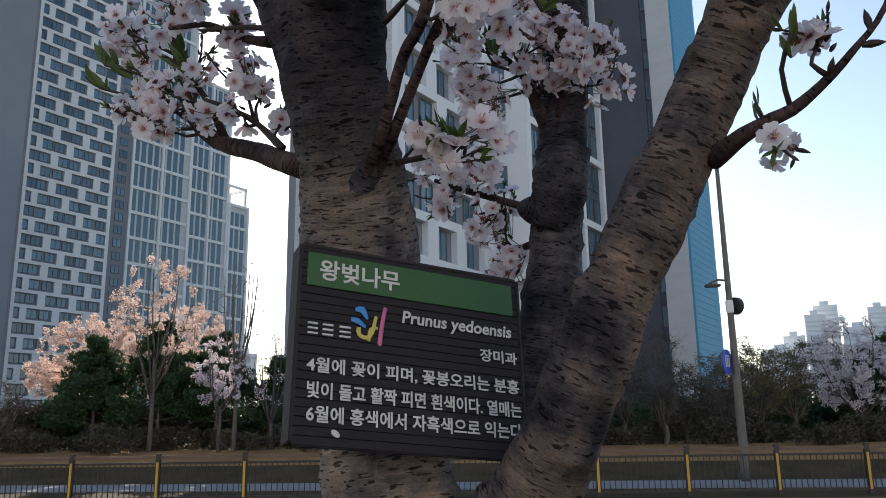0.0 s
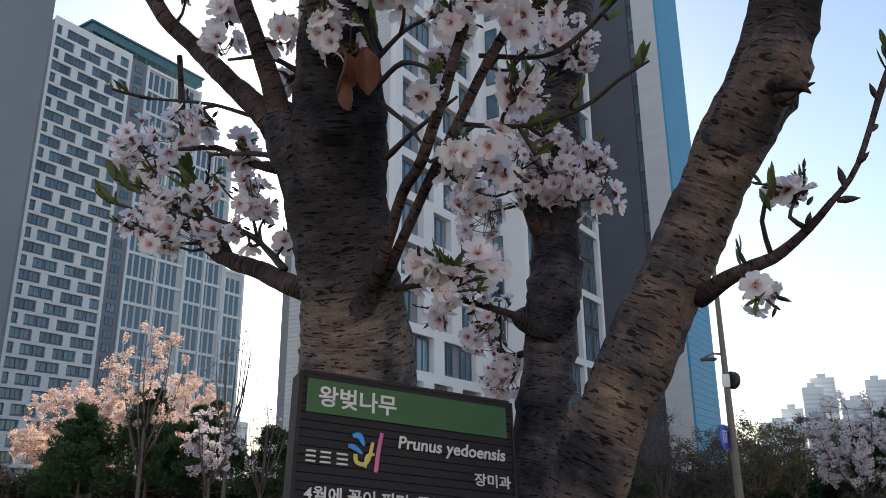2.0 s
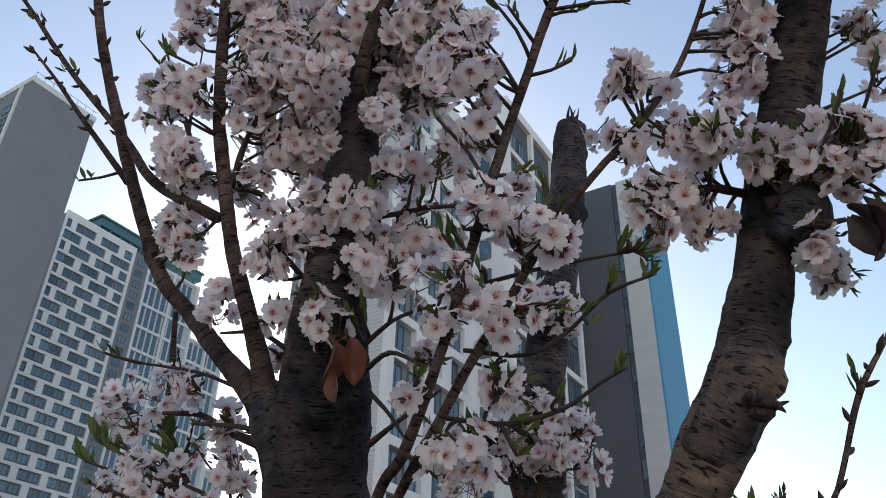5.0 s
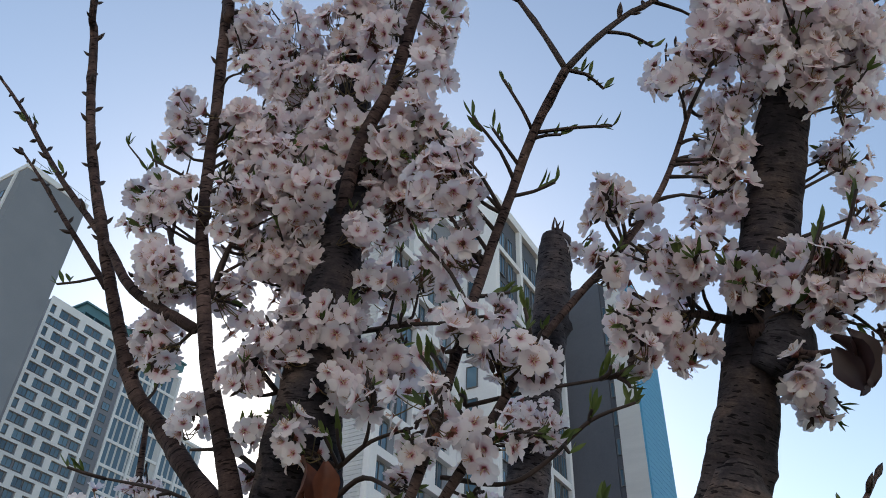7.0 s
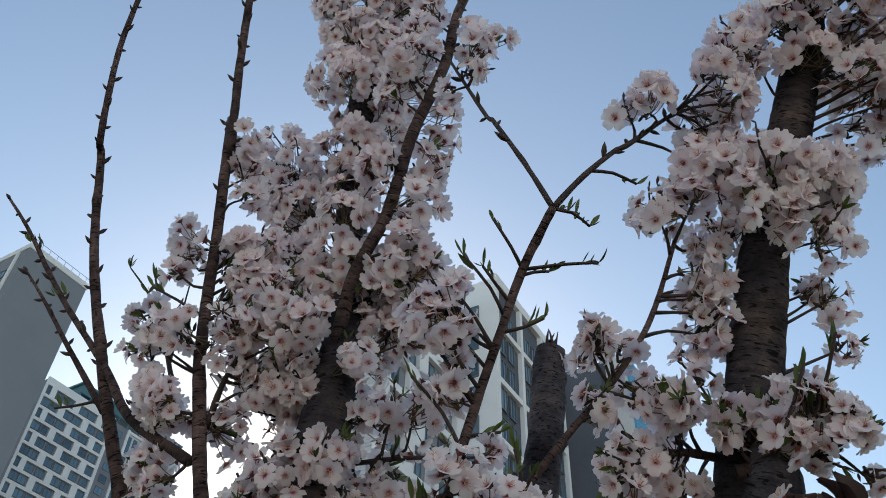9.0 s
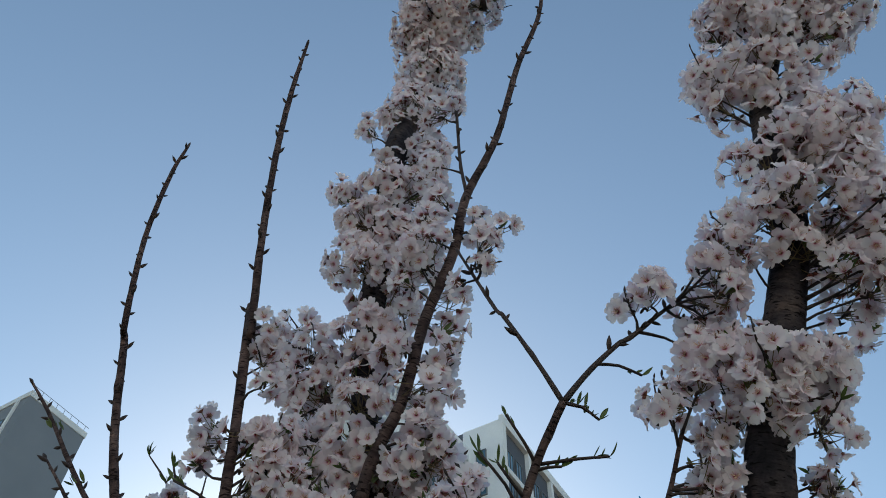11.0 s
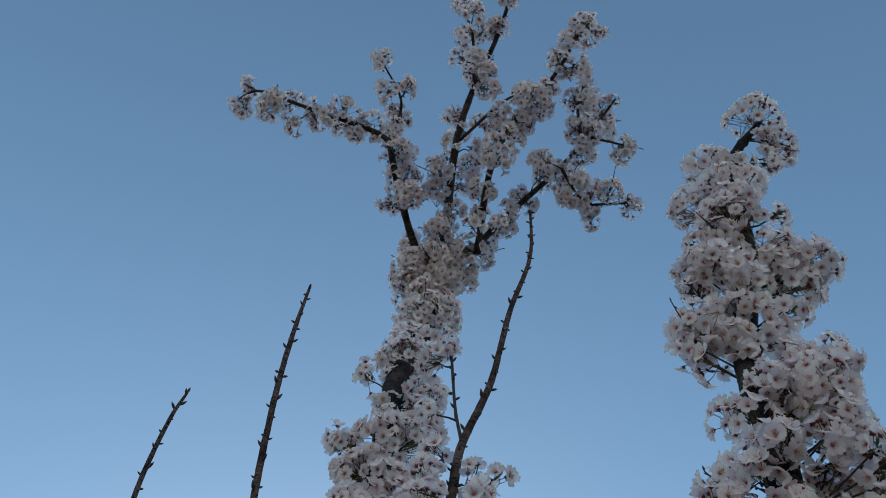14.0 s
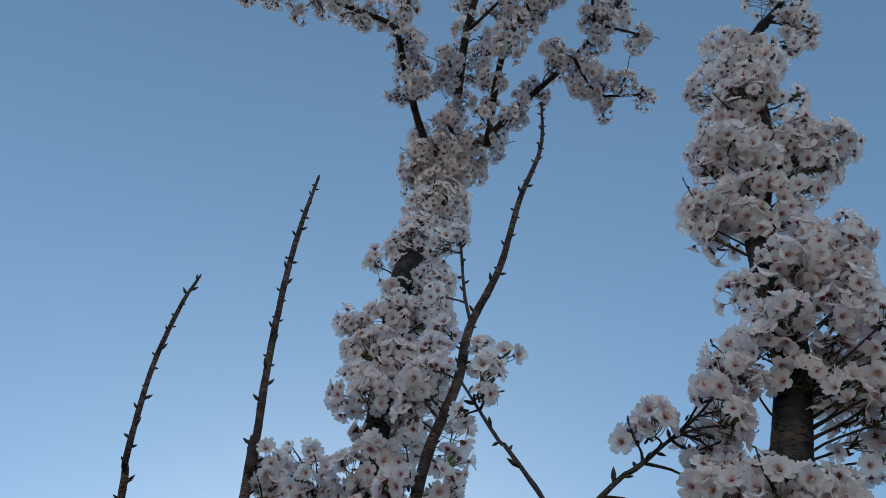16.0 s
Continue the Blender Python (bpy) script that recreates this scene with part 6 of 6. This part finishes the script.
def flower_shape(kind):
    """Verts, faces, rim values and material slots of one open blossom of radius 1, facing up z."""
    v, f, rim, slot = [], [], [], []
    cup = (0.22, 0.42, 0.7, 0.05)[kind]
    rng = np.random.default_rng(90 + kind)
    for k in range(5):
        a = k * 2 * math.pi / 5 + rng.normal(0, 0.05)
        tilt, start = cup + rng.normal(0, 0.10), len(v)
        for r, w in ((0.10, 0.06), (0.33, 0.27), (0.60, 0.42), (0.85, 0.41), (1.0, 0.21)):
            for s in (-1, 0, 1):
                rr = r - (0.07 if s == 0 and r == 1.0 else 0)
                x, y = rr, s * w
                z = tilt * rr ** 1.4 + 0.10 * abs(s) * w * 2 * (1 if kind != 3 else -0.5) - 0.10 * (r > 0.9) + rng.normal(0, 0.015)
                v.append((x * math.cos(a) - y * math.sin(a), x * math.sin(a) + y * math.cos(a), z))
                rim.append(rr)
        for i in range(4):
            for s in range(2):
                q = start + i * 3 + s
                f.append((q, q + 1, q + 4, q + 3))
                slot.append(0)
    c = len(v)
    for k in range(10):
        a, r = k * math.pi / 5, (0.36 if k % 2 == 0 else 0.15)
        v.append((r * math.cos(a), r * math.sin(a), -0.02 + (0.03 if k % 2 == 0 else 0)))
        rim.append(0)
    v += [(0.0, 0.0, -0.32), (0.0, 0.0, 0.10)]
    rim += [0, 0]
    for k in range(10):
        f.append((c + k, c + 10, c + (k + 1) % 10))
        slot.append(1)
    for k in range(5):
        f.append((c + 2 * k + 1, c + (2 * k + 3) % 10, c + 11))
        slot.append(1)
    for k in range(11):
        a, r, h = rng.uniform(0, 6.28), rng.uniform(0.15, 0.42), rng.uniform(0.35, 0.5)
        tip = (r * math.cos(a), r * math.sin(a), h)
        px, py = -math.sin(a) * 0.022, math.cos(a) * 0.022
        q = len(v)
        v += [(px, py, 0.05), (-px, -py, 0.05), (tip[0] - px, tip[1] - py, tip[2]), (tip[0] + px, tip[1] + py, tip[2])]
        rim += [0] * 4
        f.append((q, q + 1, q + 2, q + 3))
        slot.append(2)
        q = len(v)
        v += [(tip[0] - 0.035, tip[1], h), (tip[0], tip[1] + 0.035, h), (tip[0] + 0.035, tip[1], h), (tip[0], tip[1] - 0.035, h + 0.03)]
        rim += [0] * 4
        f.append((q, q + 1, q + 2, q + 3))
        slot.append(2)
    return np.array(v), f, np.array(rim), slot


def turn_to(d, spin):
    z = np.asarray(d) / np.linalg.norm(d)
    x = np.cross((0.3, 0.2, 0.93) if abs(z[2]) < 0.9 else (1, 0, 0), z)
    x /= np.linalg.norm(x)
    y = np.cross(z, x)
    return np.stack([x * math.cos(spin) + y * math.sin(spin), y * math.cos(spin) - x * math.sin(spin), z], 1)


def add_rim(me, values):
    at = me.attributes.new("rim", "FLOAT", "POINT")
    at.data.foreach_set("value", np.asarray(values, dtype=np.float32))


def set_blossoms():
    """The blossoms by the board and the low sprays one by one, all others joined."""
    shapes = [flower_shape(k) for k in range(4)]
    meshes = []
    for v, f, rim, slot in shapes:
        me = bpy.data.meshes.new("blossom")
        me.from_pydata(v.tolist(), [], f)
        for m in (PETAL, CALYX, STAMEN):
            me.materials.append(m)
        me.polygons.foreach_set("material_index", np.array(slot, dtype=np.int32))
        me.polygons.foreach_set("use_smooth", np.ones(len(f), dtype=bool))
        add_rim(me, rim)
        meshes.append(me)
    vs, fs, rims, slots, off, single = [], [], [], [], 0, 0
    for p, d, r, kind in FLOWERS:
        rot = turn_to(d, rnd.uniform(0, 6.28))
        if p[2] < 2.22 and p[1] < 1.2 and single < 300:
            ob = new("blossom", meshes[kind])
            m = Matrix.Identity(4)
            for i in range(3):
                for j in range(3):
                    m[i][j] = rot[i, j] * r
                m[i][3] = p[i]
            ob.parent = cherry
            ob.matrix_basis = m
            single += 1
            continue
        v, f, rim, slot = shapes[kind]
        vs.append((v * r) @ rot.T + p)
        fs += [tuple(i + off for i in q) for q in f]
        rims.append(rim)
        slots += slot
        off += len(v)
    ob = mesh_object("blossoms", np.vstack(vs).tolist(), fs, [PETAL, CALYX, STAMEN], cherry, slots, "dense pale pink blossom", True)
    add_rim(ob.data, np.concatenate(rims))
    tagged(ob, kind="stuff")


def set_small():
    for which, name, mat, sides in ((0, "spur_twig", TWIG, 5), (1, "flower_stalk", PEDICEL, 3)):
        vs, fs, off = [], [], 0
        for ln, kind in STALKS:
            if kind == which:
                v, f, _ = tube(smooth_line(ln, 0.02), sides)
                vs.append(v)
                fs += [tuple(i + off for i in q) for q in f]
                off += len(v)
        tagged(mesh_object(name, np.vstack(vs).tolist(), fs, [mat], cherry, None, "", True), kind="stuff")
    ring = [(0.0, 0.12), (0.35, 0.19), (0.65, 0.14)]
    vs, fs, off = [], [], 0
    for p, d, s in BUDS:
        rot = turn_to(d, 0)
        local = [(w * math.cos(a), w * math.sin(a), h) for h, w in ring for a in np.arange(5) * 1.2566] + [(0, 0, 1)]
        vs.append((np.array(local) * s) @ rot.T + p)
        for i in range(2):
            for k in range(5):
                fs.append((off + i * 5 + k, off + i * 5 + (k + 1) % 5, off + i * 5 + 5 + (k + 1) % 5, off + i * 5 + 5 + k))
        for k in range(5):
            fs.append((off + 10 + k, off + 10 + (k + 1) % 5, off + 15))
        off += 16
    tagged(mesh_object("bud", np.vstack(vs).tolist(), fs, [TWIG], cherry, None, "brown pointed buds", True), kind="stuff")
    vs, fs, off = [], [], 0
    rows = [(0.0, 0.03), (0.25, 0.10), (0.5, 0.13), (0.78, 0.085), (1.0, 0.0)]
    for p, d, s in LEAVES:
        rot = turn_to(d, rnd.uniform(0, 6.28))
        bend = rnd.uniform(-0.15, 0.25)
        local = [(w * q, 0.5 * w * abs(q) + bend * h * h, h) for h, w in rows for q in (-1, 0, 1)]
        vs.append((np.array(local) * s) @ rot.T + p)
        for i in range(4):
            for k in range(2):
                a = off + i * 3 + k
                fs.append((a, a + 1, a + 4, a + 3))
        off += 15
    tagged(mesh_object("young_leaves", np.vstack(vs).tolist(), fs, [YOUNG], cherry, None, "fresh green unfolding leaves", True), kind="stuff")


set_blossoms()
set_small()


def dead_leaf(spots, d, size, label, mat):
    """A few curled dry leaves caught on a limb."""
    t = empty("dead_leaf", pose(*spots[0]), label, "dead leaf")
    for k, p in enumerate(spots):
        rng = np.random.default_rng(k)
        rot = turn_to(np.array(d) + rng.normal(0, 0.15, 3), 0.3 + k)
        v, f = [], []
        for i in range(9):
            h = i / 8
            w = 0.27 * math.sin(math.pi * min(h ** 1.25 * 0.95 + 0.03, 1)) ** 0.75 * (1 + 0.07 * math.sin(h * 37 + k))
            for q in (-1, -0.5, 0, 0.5, 1):
                v.append((w * q, 0.8 * w * abs(q) + 0.10 * math.sin(h * 4 + k) + 0.03 * math.sin(9 * h + 5 * q), h))
        for i in range(8):
            for q in range(4):
                a = i * 5 + q
                f.append((a, a + 1, a + 6, a + 5))
        pos = (np.array(v) * size * (1 - 0.15 * k)) @ rot.T + np.array(p) - np.array(spots[0])
        mesh_object("blade", pos.tolist(), f, [mat], t, None, "", True)


dead_leaf([(-0.133, 0.835, 2.115), (-0.100, 0.83, 2.105), (-0.117, 0.825, 2.065)], (0.05, -0.1, -1), 0.07, "rust-brown dry leaves caught on the trunk", DEAD)
dead_leaf([(0.499, 0.74, 2.224), (0.515, 0.735, 2.228), (0.498, 0.73, 2.2)], (0.12, -0.15, -1), 0.085, "dark red-brown curled dry leaf on the stem", DARK_DEAD)


# ---- the name board on the trunk ----
def name_board():
    m = Matrix.Identity(4)
    m.col[0][:3], m.col[1][:3], m.col[2][:3] = (0.8418, 0.5319, -0.0920), (-0.5389, 0.8186, -0.1986), (-0.0303, 0.2167, 0.9758)
    m.translation = (-0.188, 0.954, 1.723)
    s = empty("tree_sign", m, "dark grooved name board with a green title band and white writing", "sign")
    x0, x1, z0, z1, deep = -0.011, 0.294, -0.2275, 0.0085, 0.030
    # grooved front: a profile run across the width
    prof = []
    z = z1
    while z > z0 + 0.004:
        prof += [(0.0, z), (0.0, z - 0.0082), (0.0016, z - 0.0090), (0.0016, z - 0.0100)]
        z -= 0.0105
    prof.append((0.0, z0))
    verts, faces = [], []
    for x in (x0 + 0.004, x1 - 0.004):
        verts += [(x, y, zz) for y, zz in prof] + [(x, deep, z0), (x, deep, z1)]
    n = len(prof) + 2
    for i in range(n):
        j = (i + 1) % n
        faces.append((i, j, n + j, n + i))
    board = mesh_object("board", verts, faces, [SIGN], s)
    for x, y in ((x0, x0 + 0.005), (x1 - 0.005, x1)):
        bm = bmesh.new()
        box(bm, (x, -0.0015, z0 - 0.001), (y, deep + 0.001, z1 + 0.001), bevel=0.0012)
        part("side_edge", bm, SIGN_EDGE, s)
    bm = bmesh.new()
    box(bm, (x0 + 0.005, -0.0015, z1 - 0.002), (x1 - 0.005, deep, z1 + 0.003), bevel=0.001)
    part("top_edge", bm, SIGN_EDGE, s)
    bm = bmesh.new()
    box(bm, (0.05, deep, -0.17), (0.25, deep + 0.03, -0.13), bevel=0.004)
    box(bm, (0.05, deep, -0.06), (0.25, deep + 0.03, -0.02), bevel=0.004)
    part("batten", bm, SIGN_EDGE, s)
    bm = bmesh.new()
    box(bm, (-0.0005, -0.0022, -0.0430), (0.2815, 0.0005, 0.0), bevel=0.0005)
    band = part("title_band", bm, GREEN, s, "green title band")

    def words(text, x, z, wide, high, shear=0.0, parent=s, bold=0.0006):
        c = bpy.data.curves.new("lettering", "FONT")
        c.body, c.size, c.extrude, c.offset, c.shear = text, 0.03, 0.0006, bold, shear
        c.resolution_u = 3
        tmp = new("lettering", c)
        bpy.context.view_layer.update()
        me = bpy.data.meshes.new_from_object(tmp.evaluated_get(bpy.context.evaluated_depsgraph_get()))
        bpy.data.objects.remove(tmp)
        co = np.empty(len(me.vertices) * 3)
        me.vertices.foreach_get("co", co)
        co = co.reshape(-1, 3)
        lo, hi = co.min(0), co.max(0)
        kx, kz = wide / (hi[0] - lo[0]), high / (hi[1] - lo[1])
        out = np.stack([x + (co[:, 0] - lo[0]) * kx, -0.0028 - co[:, 2] * 0.5, z + (co[:, 1] - lo[1]) * kz], 1)
        me.vertices.foreach_set("co", out.ravel())
        me.materials.clear()
        me.materials.append(LETTER)
        me.update()
        ob = new("lettering", me)
        ob.parent = parent
        if parent is s:
            ob["label"] = "white lettering"
        return ob

    words("왕벚나무", 0.0145, -0.0345, 0.104, 0.027, parent=band)
    words("Prunus yedoensis", 0.1219, -0.0800, 0.155, 0.0215, 0.12)
    words("장미과", 0.2292, -0.1105, 0.054, 0.0165)
    words("4월에 꽃이 피며, 꽃봉오리는 분홍", 0.0043, -0.1500, 0.2795, 0.0195)
    words("빛이 돌고 활짝 피면 흰색이다. 열매는", 0.0063, -0.1790, 0.279, 0.0195)
    words("6월에 홍색에서 자흑색으로 익는다", 0.0070, -0.2060, 0.278, 0.0195)

    # the town's mark: strokes without letters, and its wordmark as plain bars
    bm = bmesh.new()
    for x, w, h in ((0.0035, 0.012, 0.014), (0.0215, 0.013, 0.014), (0.0420, 0.014, 0.014)):
        for z in (-0.1035, -0.0975, -0.0915):
            box(bm, (x, -0.0030, z), (x + w, -0.0005, z + 0.0022))
    part("wordmark_bar", bm, LETTER, s)

    def stroke(points, mat, label):
        line = smooth_line([(x, -0.0022, z, r) for x, z, r in points], 0.003)
        v, f, _ = tube(line, 8)
        v[:, 1] = -0.0022 + (v[:, 1] + 0.0022) * 0.15
        mesh_object("mark_stroke", v.tolist(), f, [mat], s, None, label, True)

    stroke([(0.0560, -0.0790, 0.0025), (0.0640, -0.0800, 0.0040), (0.0740, -0.0865, 0.0020)], MARK_BLUE, "blue stroke of the mark")
    stroke([(0.0610, -0.0660, 0.0025), (0.0700, -0.0655, 0.0050), (0.0765, -0.0760, 0.0020)], MARK_BLUE, "blue stroke of the mark")
    stroke([(0.0660, -0.0880, 0.0030), (0.0670, -0.0970, 0.0030), (0.0760, -0.1000, 0.0030), (0.0830, -0.0930, 0.0026), (0.0880, -0.0720, 0.0024)], MARK_GOLD, "golden stroke of the mark")
    stroke([(0.0790, -0.1040, 0.0022), (0.0810, -0.0890, 0.0022), (0.0900, -0.0860, 0.0022)], MARK_GOLD, "golden stroke of the mark")
    stroke([(0.1000, -0.0580, 0.0026), (0.0960, -0.0800, 0.0030), (0.0930, -0.1070, 0.0030)], MARK_PINK, "pink stroke of the mark")
    bm = bmesh.new()
    bmesh.ops.create_icosphere(bm, subdivisions=2, radius=1, matrix=Matrix.Translation((0.0424, -0.0012, -0.2165)) @ Matrix.Rotation(0.6, 4, 'Y') @ Matrix.Diagonal((0.0062, 0.0010, 0.0036, 1)))
    part("stain", bm, LETTER, s, "pale chipped spot")


name_board()
